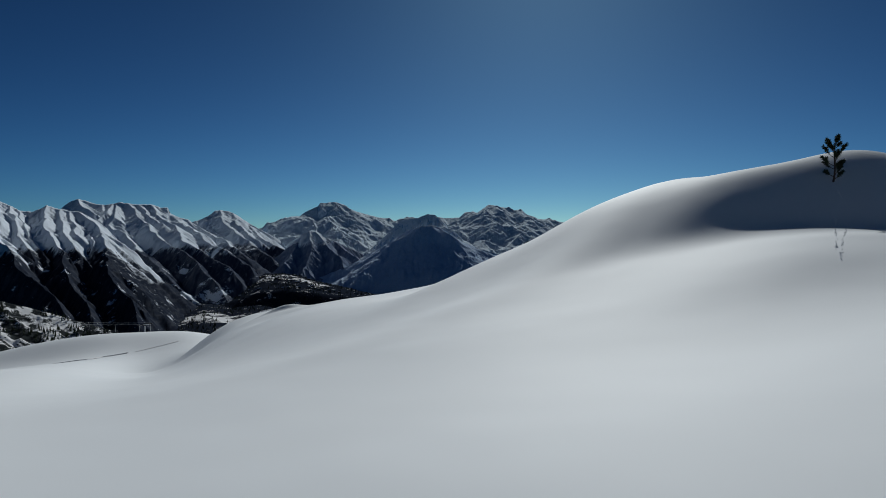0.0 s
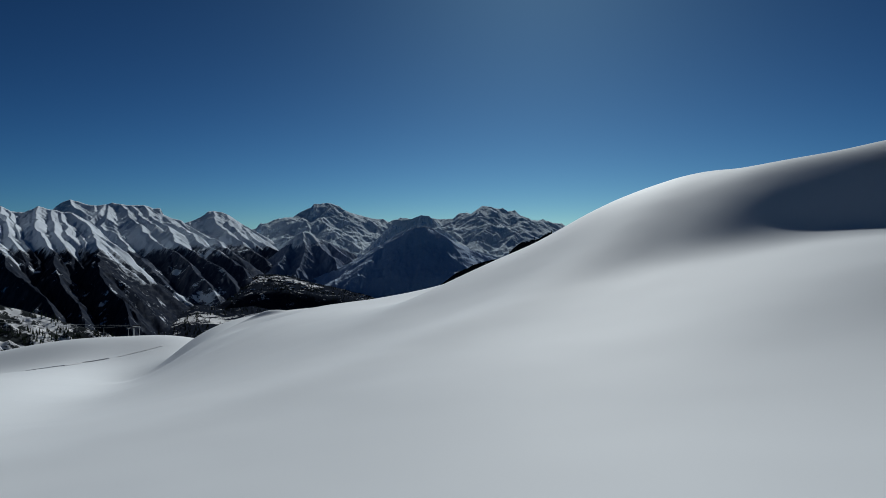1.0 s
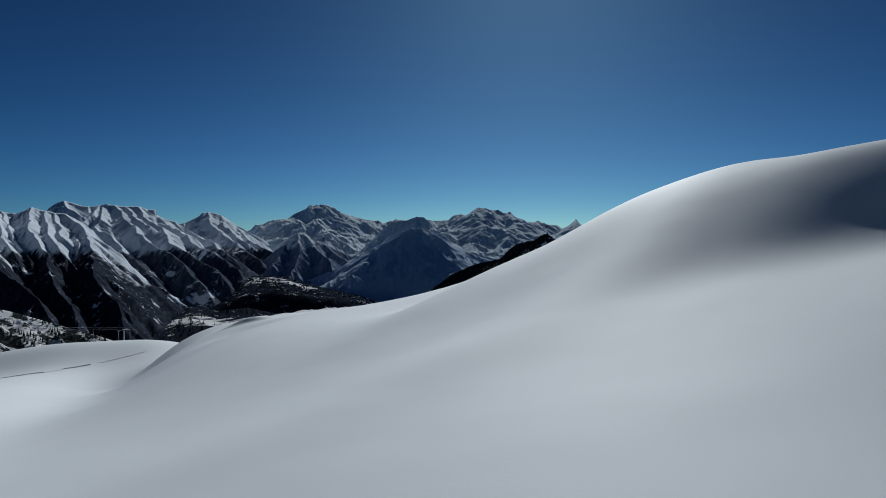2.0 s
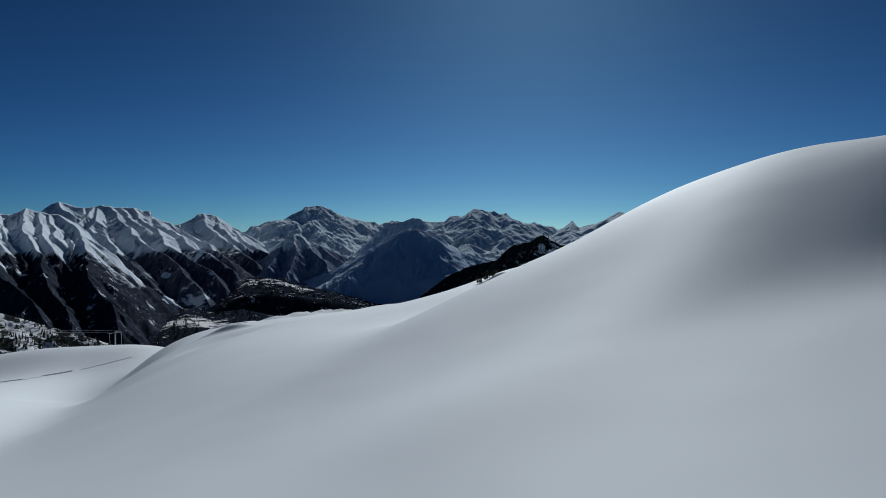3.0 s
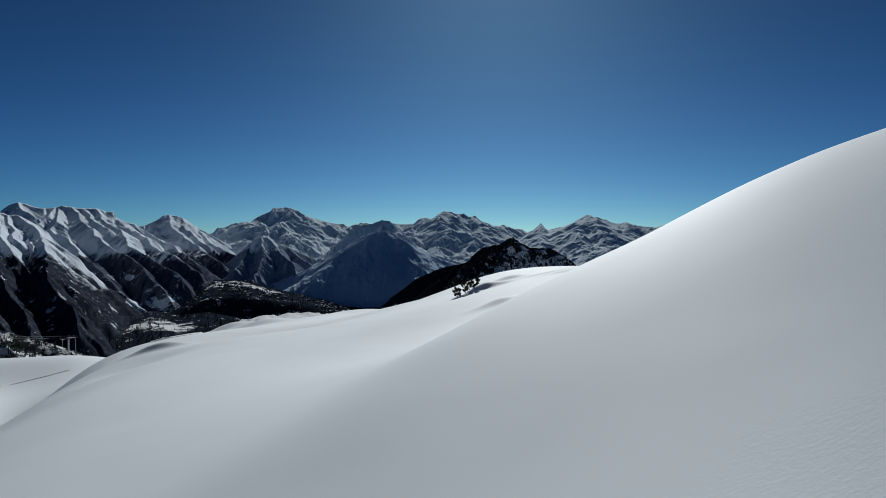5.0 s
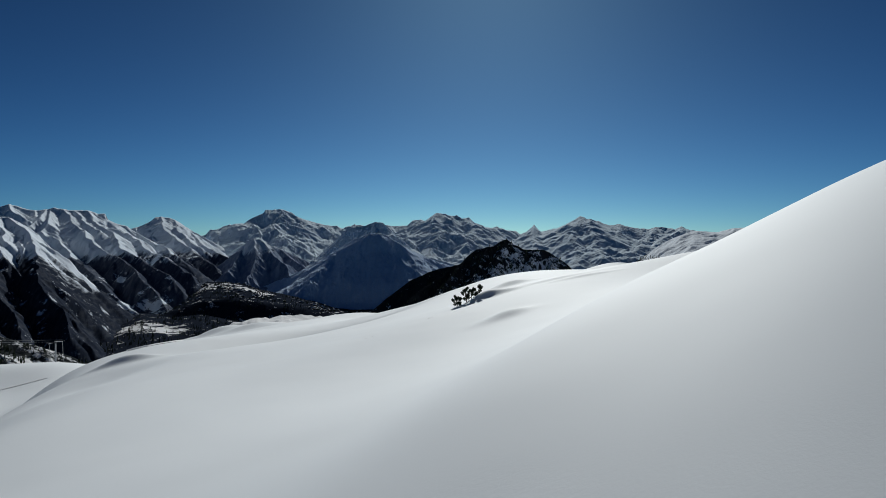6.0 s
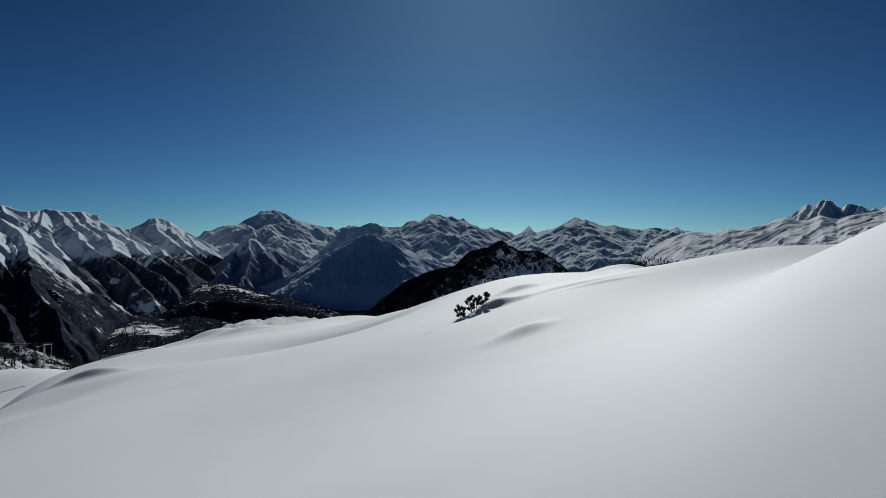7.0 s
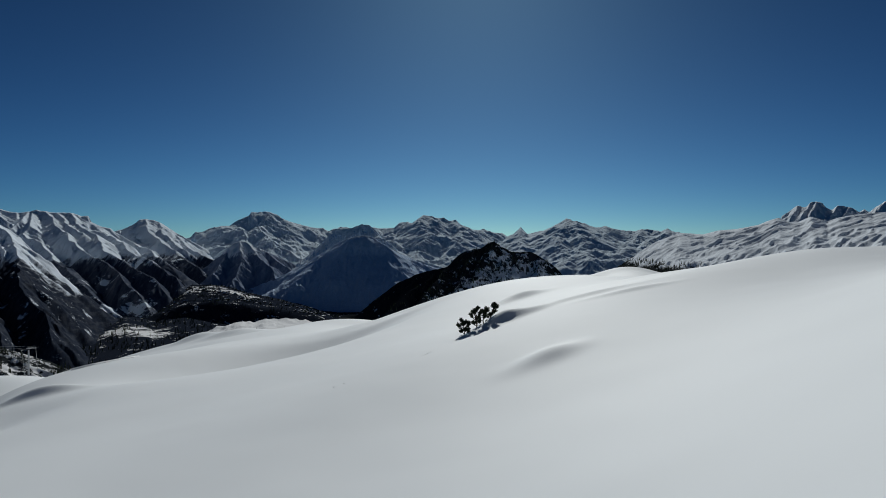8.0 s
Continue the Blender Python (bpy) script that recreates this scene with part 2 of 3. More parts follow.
    """Height of the highest of many sharp ridges, and how close each place lies to one. lines: (u0, v0, z0, u1, v1, z1, slope,
    reach), where nothing farther off than reach is touched."""
    U, V = U.astype(np.float32), V.astype(np.float32)
    best = np.full(U.shape, -1e9, np.float32)
    second = np.full(U.shape, 1e9, np.float32)
    across, ahead = U[0], V[:, 0]
    for u0, v0, z0, u1, v1, z1, slope, reach in lines:
        c0, c1 = np.searchsorted(across, (min(u0, u1) - reach, max(u0, u1) + reach))
        r0, r1 = np.searchsorted(ahead, (min(v0, v1) - reach, max(v0, v1) + reach))
        if c1 - c0 < 2 or r1 - r0 < 2:
            continue
        box = (slice(r0, r1), slice(c0, c1))
        du, dv = u1 - u0, v1 - v0
        P, Q = U[box] - u0, V[box] - v0
        t = np.clip((P * du + Q * dv) / (du * du + dv * dv + 1e-6), 0, 1)
        d = np.sqrt((narrow * (P - t * du)) ** 2 + (Q - t * dv) ** 2)
        z = z0 + (z1 - z0) * t - slope * d
        second[box] = np.where(z > best[box], d, second[box])
        best[box] = np.maximum(best[box], z)
    return best, second


def massif(name, label, crest, near, far, material, seed, spurs=8, steep=1.35, fall=0.80, foot=VALLEY, size=(460, 190), rough=1.0, side=1.0, narrow=1.8, smooth=2, grain=1.3, slant=0.0, stretch=1.0, arms=(), edge=0.0, carve=0.14):
    """A mountain side with a crest, spurs that run down from it and smaller spurs off those. crest: summits and saddles as
    (bearing, height in degrees seen from the start); near, far: metres to its foot and to its crest. arms: its main spurs, each
    named like the crest from the top down; without them they fall at random. edge: how steep the sides of the
    spurs are; carve: how deep the hollows between them lie."""
    rng = random.Random(seed)
    marks = np.array(crest, float)
    cols, rows = size
    depth = far - near
    u = np.linspace(np.radians(marks[0, 0]) * far, np.radians(marks[-1, 0]) * far, cols)
    v = np.concatenate([np.linspace(0.0, 1.0, rows), np.linspace(1.015, 1.45, rows // 5)]) * depth
    U, V = np.meshgrid(u, v)
    tops = np.tan(np.radians(marks[:, 1])) * far
    us = np.radians(marks[:, 0]) * far
    mean = float(np.mean(np.maximum(tops - foot, 10)))
    lines, walls = [], []
    face = mean / depth * steep
    edge = edge or face
    for i in range(len(us) - 1):
        fall_off = max((max(tops[i], tops[i + 1]) - foot) / depth * steep, 0.02) if arms else face
        walls.append((us[i], depth, tops[i], us[i + 1], depth, tops[i + 1], fall_off, 1e9))
    if not arms:
        lines += walls

    def run(u0, v0, z0, bearing, length, drop, order):
        """One spur, kinked, with smaller ones to both sides."""
        steps = 5 if order == 0 else 3
        turn = bearing
        for k in range(steps):
            turn = bearing + rng.uniform(-0.45, 0.45)
            u1 = u0 + math.sin(turn) * length / steps
            v1 = v0 - math.cos(turn) * length / steps
            z1 = z0 - drop / steps * rng.uniform(0.55, 1.45)
            lines.append((u0, v0, z0, u1, v1, z1, edge, 1e9))
            if order < 1 or (order < 2 and k == 0):
                for sign in (-1, 1):
                    if rng.random() < (0.6 if order == 0 else 0.5) * side:
                        part = rng.uniform(0.22, 0.42) * (1 if order == 0 else 0.8)
                        run(u1, v1, z1, turn + sign * rng.uniform(0.7, 1.15), length * part, drop * part * 1.25, order + 1)
            u0, v0, z0 = u1, v1, z1

    def flutes(u0, v0, z0, u1, v1, z1):
        """Short ribs that leave a ridge to both sides, and finer ones between them."""
        along = math.hypot(u1 - u0, v1 - v0)
        for gap, short, long in ((0.06, 0.04, 0.11), (0.015, 0.012, 0.035)):
            for k in range(max(1, int(along / (gap * depth) + rng.random()))):
                for sign in (-1, 1):
                    if rng.random() < 0.75 * side:
                        t, turn, out = rng.random(), sign * rng.uniform(0.35, 1.2), depth * rng.uniform(short, long)
                        p = (u0 + (u1 - u0) * t, v0 + (v1 - v0) * t, z0 + (z1 - z0) * t)
                        q = (p[0] + math.sin(turn) * out, p[1] - math.cos(turn) * out, p[2] - out * edge * rng.uniform(0.55, 0.9))
                        lines.append((*p, *q, edge * 1.2, 0.25 * depth))

    for arm in arms:
        spots, top = [], far * math.tan(radians(arm[0][1]))
        slope = (top - foot) / depth
        for bearing, high in arm:
            rise = math.tan(radians(high))
            r = min(max((slope * far - top) / (slope - rise), near + 0.02 * depth), far)
            spots.append((radians(bearing) * far, r - near, r * rise))
        for (u0, v0, z0), (u1, v1, z1) in zip(spots, spots[1:]):
            lines.append((u0, v0, z0, u1, v1, z1, edge, 0.6 * depth))
            flutes(u0, v0, z0, u1, v1, z1)
    for i in range(len(us) - 1 if arms else 0):
        flutes(us[i], depth, tops[i], us[i + 1], depth, tops[i + 1])
    for k in range(0 if arms else spurs):
        at = us[0] + (us[-1] - us[0]) * (k + rng.uniform(0.2, 0.8)) / spurs
        i = int(np.argmin(np.abs(us - at)))
        if 0 < i < len(us) - 1 and tops[i] > tops[i - 1] and rng.random() < 0.8:
            at = us[i]
        z = float(np.interp(at, us, tops))
        rise = max(z - foot, 1.0)
        run(at, depth, z, slant + rng.uniform(-0.35, 0.35), depth * rng.uniform(0.8, 1.05), rise * fall * rng.uniform(0.85, 1.1), 0)
    bend = depth * 0.05
    W = np.clip((depth - V) / (0.12 * depth), 0, 1)
    WU = U + 0.5 * bend * W * fbm(U / depth * 5, V / depth * 5, 4, seed + 3)
    WV = V + bend * W * fbm(U / depth * 5 + 40, V / depth * 5, 4, seed + 5)
    Z, close = tents(WU, WV, lines, 1.0 if arms else narrow)
    if arms:
        wall, _ = tents(WU, WV, walls, 3.0)
        Z = np.maximum(Z, wall - carve * mean * (1 - np.exp(-np.abs(depth - WV) / (0.07 * depth))))
    spur_mask = np.clip(1 - close / ((0.09 if arms else 0.22) * depth), 0, 1)
    swirl = 0.5 * fbm(U / depth * 3, V / depth * 3, 3, seed + 60)
    P = U * math.cos(slant) + V * math.sin(slant)
    Q = V * math.cos(slant) - U * math.sin(slant)
    crags = ridged(P / depth * 3.2 * grain + swirl, Q / depth * 2.4 * grain * stretch + swirl, 7, seed + 70, 0.6 if arms else 0.5) - 0.45
    Z = Z + mean * 0.16 * rough * crags * np.clip(np.abs(depth - V) / (0.12 * depth), 0.3, 1)
    # the skyline follows the summits and saddles
    sight = (Z / (near + V))[: rows].max(0)
    want = np.tan(np.radians(np.interp(u / far * 180 / math.pi, marks[:, 0], marks[:, 1]) + (0.07 * fbm(u / far * 130, u * 0, 4, seed + 7, 0.6) if arms else 0)))
    kernel = np.hanning(2 * smooth + 3)[1:-1]
    lift = np.convolve(np.pad(want - sight, smooth, mode="edge"), kernel / kernel.sum(), "valid")
    Z = Z + lift * (near + V) * (np.clip(V / depth * 5 - 4, 0, 1) if arms else np.clip(V / depth, 0, 1) ** 0.5)
    apron = foot + 0.10 * mean * np.clip(V / depth, 0, 1) ** 1.5 * (1 + fbm(U / depth * 4, V / depth * 4, 3, seed + 90))
    ends = np.clip(np.minimum(U - u[0], u[-1] - U) / (0.35 * depth), 0, 1)
    apron = foot - 3 + (apron - foot) * ends
    front = np.clip(V / (0.3 * depth), 0, 1)
    front = front * front * (3 - 2 * front)
    Z = foot - 4 + (Z - foot + 4) * np.clip(ends * 4, 0, 1) * front
    k = 0.03 * mean
    Z = apron + k * np.logaddexp(0, (Z - apron) / k)
    A, R = U / far, near + V
    X, Y = R * np.sin(A), R * np.cos(A)
    ob = grid_mesh(name, X, Y, Z, material)
    layer = ob.data.attributes.new("spur", "FLOAT", "POINT")
    layer.data.foreach_set("value", spur_mask.ravel().astype(np.float32))
    tagged(ob, label, "mountain", kind="structure")
    return np.stack([X, Y, Z], -1)[: rows]


# Far range: blue aerial haze is put into the rock and ice colours.
ALPS_FAR_HAZED = alpine("far_alps_hazed", -150, 20, 0.66, 0.004, 0.75, (0.40, 0.57, 0.76), turn=-5, ice=(0.78, 0.89, 0.98), mottle=0.7)
# Rock and snow are tinted pale blue to stand for haze.
HAZED_ROCK = alpine("hazed_peaks", -150, 20, 0.42, 0.006, 0.75, (0.52, 0.59, 0.68), turn=15, mottle=0.5, ice=(0.84, 0.90, 0.97))
# Woods colour is raised and blued here to hold some distance haze.
ALPS_MID_HAZED = alpine("hazed_high_slopes", -52, 26, 0.50, 0.005, 0.60, ribs=20, dust=0.12, turn=25, woods=(0.046, 0.057, 0.084), fields=((-693, 2085, 190), (-824, 2645, 70), (-973, 2890, 150), (-871, 3121, 110)), ice=(0.78, 0.86, 0.95), mottle=0.4)
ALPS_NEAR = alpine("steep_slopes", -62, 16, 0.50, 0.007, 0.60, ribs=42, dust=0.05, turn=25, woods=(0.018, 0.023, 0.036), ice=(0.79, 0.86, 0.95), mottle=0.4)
# Woods far lighter and bluer than near ones: distance haze set as colour.
PYRAMID_HAZED = alpine("pyramid", -28, 14, 0.42, 0.006, 0.68, woods=(0.17, 0.21, 0.29), ribs=14, dust=0.22, ice=(0.82, 0.88, 0.94), mottle=0.4)
# Dome: haze is put into the woods' base colour, making it pale blue.
WOODED_HAZED = alpine("hazed_wooded_dome", 45, 12, 0.5, 0.006, 0.74, woods=(0.40, 0.50, 0.64), dust=0.25, ice=(0.80, 0.88, 0.95))
CRAG = alpine("crag", 12, 8, 0.52, 0.03, 0.62, (0.05, 0.05, 0.055), woods=(0.018, 0.021, 0.024), ribs=48, turn=-10, mottle=0.7, ice=(0.80, 0.86, 0.94), fields=((155, 836, 95), (190, 830, 60), (92, 800, 60)))
RIDGE = alpine("open_ridge", -27, 6, 0.30, 0.01, 0.66, turn=-20, mottle=0.5, ice=(0.84, 0.90, 0.97))
FLOOR = alpine("valley_woods", 0, 40, 0.3, 0.010, 0.60, woods=(0.014, 0.018, 0.028), fields=((-540, 2330, 120), (-430, 2360, 90), (-585, 1760, 150), (-500, 1700, 100)))
KNOLL = alpine("wooded_knoll", -20, 10, 0.2, 0.02, 0.50)
BENCH = alpine("snow_bench", -130, 10, 0.2, 0.02, 0.50)


def valley_floor():
    r = np.linspace(300, 4900, 120)
    a = np.radians(np.linspace(-60, 60, 160))
    A, R = np.meshgrid(a, r)
    Z = VALLEY - 6 + 22 * fbm(R * np.sin(A) / 260, R * np.cos(A) / 260, 5, 5)
    ob = grid_mesh("valley", R * np.sin(A), R * np.cos(A), Z, FLOOR)
    tagged(ob, "dark wooded valley floor with snowy clearings", "valley", kind="structure")


valley_floor()
massif("snow_mountain", "far flat-topped mountain with glaciers, coloured with blue haze",
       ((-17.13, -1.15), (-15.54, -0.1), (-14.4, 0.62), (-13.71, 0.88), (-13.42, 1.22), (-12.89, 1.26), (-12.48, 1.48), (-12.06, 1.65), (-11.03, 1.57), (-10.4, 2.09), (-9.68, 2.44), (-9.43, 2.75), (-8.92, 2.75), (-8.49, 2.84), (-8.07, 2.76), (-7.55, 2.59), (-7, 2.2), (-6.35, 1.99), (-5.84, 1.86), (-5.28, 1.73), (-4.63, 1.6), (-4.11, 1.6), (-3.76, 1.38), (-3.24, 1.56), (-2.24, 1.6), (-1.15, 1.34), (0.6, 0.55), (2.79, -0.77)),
       3200, 4500, ALPS_FAR_HAZED, 3, foot=VALLEY, arms=(
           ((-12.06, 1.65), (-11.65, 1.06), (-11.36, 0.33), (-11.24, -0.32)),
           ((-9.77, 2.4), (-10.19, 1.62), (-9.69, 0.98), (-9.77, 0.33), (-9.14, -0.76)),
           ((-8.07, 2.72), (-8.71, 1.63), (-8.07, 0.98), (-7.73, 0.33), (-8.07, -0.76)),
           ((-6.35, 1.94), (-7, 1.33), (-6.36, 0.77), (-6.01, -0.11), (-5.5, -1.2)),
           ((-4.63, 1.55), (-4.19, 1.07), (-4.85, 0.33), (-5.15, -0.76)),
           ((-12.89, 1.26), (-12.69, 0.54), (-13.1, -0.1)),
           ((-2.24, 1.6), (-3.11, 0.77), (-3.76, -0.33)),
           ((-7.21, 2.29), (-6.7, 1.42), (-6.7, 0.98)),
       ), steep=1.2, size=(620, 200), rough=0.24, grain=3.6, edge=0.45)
massif("snow_mountain", "far jagged peaks above a bright glacier, coloured with blue haze",
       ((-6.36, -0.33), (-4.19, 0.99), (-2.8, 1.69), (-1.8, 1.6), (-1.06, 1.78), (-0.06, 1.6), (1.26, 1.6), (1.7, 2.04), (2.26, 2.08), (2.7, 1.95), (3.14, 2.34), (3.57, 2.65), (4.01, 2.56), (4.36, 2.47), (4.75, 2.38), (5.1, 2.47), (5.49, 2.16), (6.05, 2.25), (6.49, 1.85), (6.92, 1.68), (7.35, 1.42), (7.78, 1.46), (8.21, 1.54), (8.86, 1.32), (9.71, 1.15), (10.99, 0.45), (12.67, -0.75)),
       3300, 4700, ALPS_FAR_HAZED, 4, foot=VALLEY, arms=(
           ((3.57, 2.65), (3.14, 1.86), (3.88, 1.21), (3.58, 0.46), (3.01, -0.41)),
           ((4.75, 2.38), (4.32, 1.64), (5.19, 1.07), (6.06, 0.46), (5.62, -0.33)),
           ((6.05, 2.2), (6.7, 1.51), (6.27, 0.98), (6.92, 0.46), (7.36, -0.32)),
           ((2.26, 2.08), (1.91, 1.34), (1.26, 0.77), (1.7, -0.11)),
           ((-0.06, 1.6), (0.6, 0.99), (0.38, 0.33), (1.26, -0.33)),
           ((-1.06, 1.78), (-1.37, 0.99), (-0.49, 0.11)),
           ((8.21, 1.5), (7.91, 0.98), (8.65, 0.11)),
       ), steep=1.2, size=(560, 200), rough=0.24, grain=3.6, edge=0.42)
massif("snow_mountain", "far pyramid peak beside a small horn, coloured with blue haze",
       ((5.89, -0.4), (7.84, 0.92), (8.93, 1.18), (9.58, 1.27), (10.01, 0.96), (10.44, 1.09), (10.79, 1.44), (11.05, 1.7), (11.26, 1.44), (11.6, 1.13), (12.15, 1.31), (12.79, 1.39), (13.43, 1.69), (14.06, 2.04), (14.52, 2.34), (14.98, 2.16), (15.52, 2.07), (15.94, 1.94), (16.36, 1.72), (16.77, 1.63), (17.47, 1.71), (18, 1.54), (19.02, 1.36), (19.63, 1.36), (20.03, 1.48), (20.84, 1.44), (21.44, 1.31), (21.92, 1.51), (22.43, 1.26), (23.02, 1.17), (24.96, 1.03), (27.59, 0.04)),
       3300, 4800, ALPS_FAR_HAZED, 5, foot=VALLEY, arms=(
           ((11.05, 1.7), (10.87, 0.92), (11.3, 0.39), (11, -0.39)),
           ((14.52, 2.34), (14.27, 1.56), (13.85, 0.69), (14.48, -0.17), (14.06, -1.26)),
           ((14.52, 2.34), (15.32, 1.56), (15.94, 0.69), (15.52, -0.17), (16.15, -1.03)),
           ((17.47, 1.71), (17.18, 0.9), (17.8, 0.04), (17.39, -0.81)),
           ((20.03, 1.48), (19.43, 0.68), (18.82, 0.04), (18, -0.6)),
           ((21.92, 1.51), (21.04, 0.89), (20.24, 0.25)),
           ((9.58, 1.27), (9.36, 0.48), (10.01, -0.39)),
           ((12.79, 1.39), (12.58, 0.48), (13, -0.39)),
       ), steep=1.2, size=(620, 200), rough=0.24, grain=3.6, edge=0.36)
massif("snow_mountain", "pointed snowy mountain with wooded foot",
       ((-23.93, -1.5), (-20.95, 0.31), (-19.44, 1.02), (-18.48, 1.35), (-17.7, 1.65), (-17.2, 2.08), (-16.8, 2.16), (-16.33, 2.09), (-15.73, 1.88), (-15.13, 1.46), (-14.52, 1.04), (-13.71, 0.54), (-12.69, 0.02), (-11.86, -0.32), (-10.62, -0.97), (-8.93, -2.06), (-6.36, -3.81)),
       2650, 4100, ALPS_MID_HAZED, 8, arms=(
           ((-16.8, 2.16), (-16.53, 1.28), (-15.74, 0.45), (-14.73, -0.4), (-13.31, -1.26), (-12.28, -2.46)),
           ((-15.13, 1.46), (-14.65, 0.62), (-13.71, -0.1), (-12.28, -0.75), (-11.45, -1.83)),
           ((-17.7, 1.65), (-17.44, 0.73), (-16.53, 0.11), (-15.34, -0.74), (-14.33, -1.68)),
           ((-18.48, 1.35), (-18.29, 0.31), (-17.52, -0.52), (-16.34, -1.58)),
           ((-15.85, 1.92), (-15.61, 1.16), (-15.05, 0.45), (-14.32, -0.1)),
       ), steep=1.2, size=(460, 200), rough=0.24, grain=3.4, stretch=1.0, edge=0.62)
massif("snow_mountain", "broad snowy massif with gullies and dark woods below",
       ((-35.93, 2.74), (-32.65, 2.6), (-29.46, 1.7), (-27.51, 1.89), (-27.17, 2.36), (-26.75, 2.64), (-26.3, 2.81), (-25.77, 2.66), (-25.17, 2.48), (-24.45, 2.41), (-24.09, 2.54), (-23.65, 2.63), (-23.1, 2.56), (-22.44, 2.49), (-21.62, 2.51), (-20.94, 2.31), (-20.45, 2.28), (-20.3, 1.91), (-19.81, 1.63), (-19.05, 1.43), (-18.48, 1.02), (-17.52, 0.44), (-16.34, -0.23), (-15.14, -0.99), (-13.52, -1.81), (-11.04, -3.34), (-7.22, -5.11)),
       1900, 3500, ALPS_MID_HAZED, 14, arms=(
           ((-24.09, 2.54), (-24.42, 1.94), (-25.21, 1.37), (-25.71, 0.81)),
           ((-23.91, 2.54), (-23.84, 1.54), (-24.28, 0.82), (-23.41, 0.26), (-22.53, -0.38), (-21.56, -1.53), (-20.58, -2.56), (-19.3, -3.54), (-17.85, -4.48), (-16.2, -6.03)),
           ((-23.1, 2.56), (-22.33, 1.56), (-21.7, 0.67), (-20.65, -0.14), (-19.67, -0.76), (-18.38, -1.98), (-16.75, -3.46), (-15.15, -5.18)),
           ((-21.62, 2.51), (-20.83, 1.58), (-19.97, 0.76), (-19.21, -0.14), (-17.91, -1.06), (-15.95, -2.42)),
           ((-20.19, 1.79), (-19.13, 0.93), (-18.21, 0.11), (-16.34, -0.9), (-14.33, -2.44)),
           ((-26.3, 2.81), (-26.06, 2.3), (-25.42, 2)),
           ((-22.44, 2.49), (-21.62, 1.65), (-20.79, 0.92)),
           ((-18.48, 1.02), (-17.32, 0.27), (-15.54, -0.74)),
           ((-24.81, 2.45), (-24.64, 2.09)),
       ), steep=1.2, size=(600, 230), rough=0.24, grain=3.4, stretch=0.9, slant=0.1, edge=0.65, carve=0.18)
massif("snow_mountain", "steep fluted snow ridge above dark woods",
       ((-37.59, 4.58), (-34.17, 3.53), (-30.76, 2.46), (-29.86, 1.96), (-29.13, 1.86), (-28.6, 2.1), (-28.23, 2.33), (-27.85, 2.19), (-27.44, 2.12), (-26.83, 1.94), (-26.3, 1.95), (-25.71, 1.64), (-25, 1.21), (-24.5, 0.78), (-23.74, -0.22), (-22.83, -1.43), (-21.53, -3.16), (-19.84, -5.05), (-17.93, -6.97), (-15.57, -8.72)),
       1050, 2400, ALPS_NEAR, 21, arms=(
           ((-33.87, 3.43), (-32.66, 1.38), (-30.78, -0.66), (-29.3, -2.58), (-27.49, -4.76), (-25.41, -7)),
           ((-29.86, 1.96), (-29.47, 0.78), (-29.01, -0.36), (-28.62, -1.52)),
           ((-30.44, 2.28), (-30.12, 1.04), (-29.68, -0.28), (-29.35, -1.43)),
           ((-28.23, 2.33), (-28.2, 0.95), (-27.67, -0.29), (-27.26, -1.85), (-26.65, -3.5), (-25.68, -5.42), (-24.69, -7.05)),
           ((-27.44, 2.12), (-27.25, 1.07), (-26.84, 0.1), (-26.36, -0.92)),
           ((-26.83, 1.94), (-26.62, 1.04), (-26.28, 0.1)),
           ((-26.3, 1.95), (-25.43, 1.37), (-24.86, 0.34), (-24.51, -0.78), (-24.23, -2.3), (-23.44, -3.92), (-22.26, -6.05)),
           ((-25.71, 1.64), (-25.64, 0.69), (-25.37, -0.49)),
           ((-31.4, 2.71), (-31.28, 1.4), (-30.91, 0.1), (-30.46, -0.66)),
       ), steep=1.2, size=(640, 260), rough=0.24, grain=3.4, stretch=0.9, slant=0.15, edge=0.75, carve=0.2)
massif("wooded_mountain", "small pyramid mountain with dusted top and dark woods, blued by painted haze",
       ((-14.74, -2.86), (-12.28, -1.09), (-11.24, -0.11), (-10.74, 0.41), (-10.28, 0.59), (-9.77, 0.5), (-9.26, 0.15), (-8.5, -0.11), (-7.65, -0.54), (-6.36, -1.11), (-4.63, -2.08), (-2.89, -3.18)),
       2750, 3350, PYRAMID_HAZED, 31, arms=(
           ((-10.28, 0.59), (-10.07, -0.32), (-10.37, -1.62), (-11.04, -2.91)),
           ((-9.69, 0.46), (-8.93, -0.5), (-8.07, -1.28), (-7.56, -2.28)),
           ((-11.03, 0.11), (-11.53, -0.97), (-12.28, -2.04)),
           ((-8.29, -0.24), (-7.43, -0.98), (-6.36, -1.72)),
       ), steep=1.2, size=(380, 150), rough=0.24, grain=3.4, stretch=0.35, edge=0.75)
massif("wooded_mountain", "rounded mountain behind the wooded dome, coloured with blue haze",
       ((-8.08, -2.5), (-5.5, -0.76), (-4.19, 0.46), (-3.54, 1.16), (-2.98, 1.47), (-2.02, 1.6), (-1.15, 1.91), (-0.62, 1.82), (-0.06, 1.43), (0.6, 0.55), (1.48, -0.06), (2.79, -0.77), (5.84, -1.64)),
       3050, 3400, ALPS_FAR_HAZED, 37, arms=(
           ((-1.15, 1.91), (-1.8, 1.21), (-2.46, 0.11), (-3.11, -1.2)),
           ((-0.62, 1.82), (0.16, 0.9), (1.26, -0.15)),
           ((-2.98, 1.47), (-3.54, 0.55), (-4.63, -0.76)),
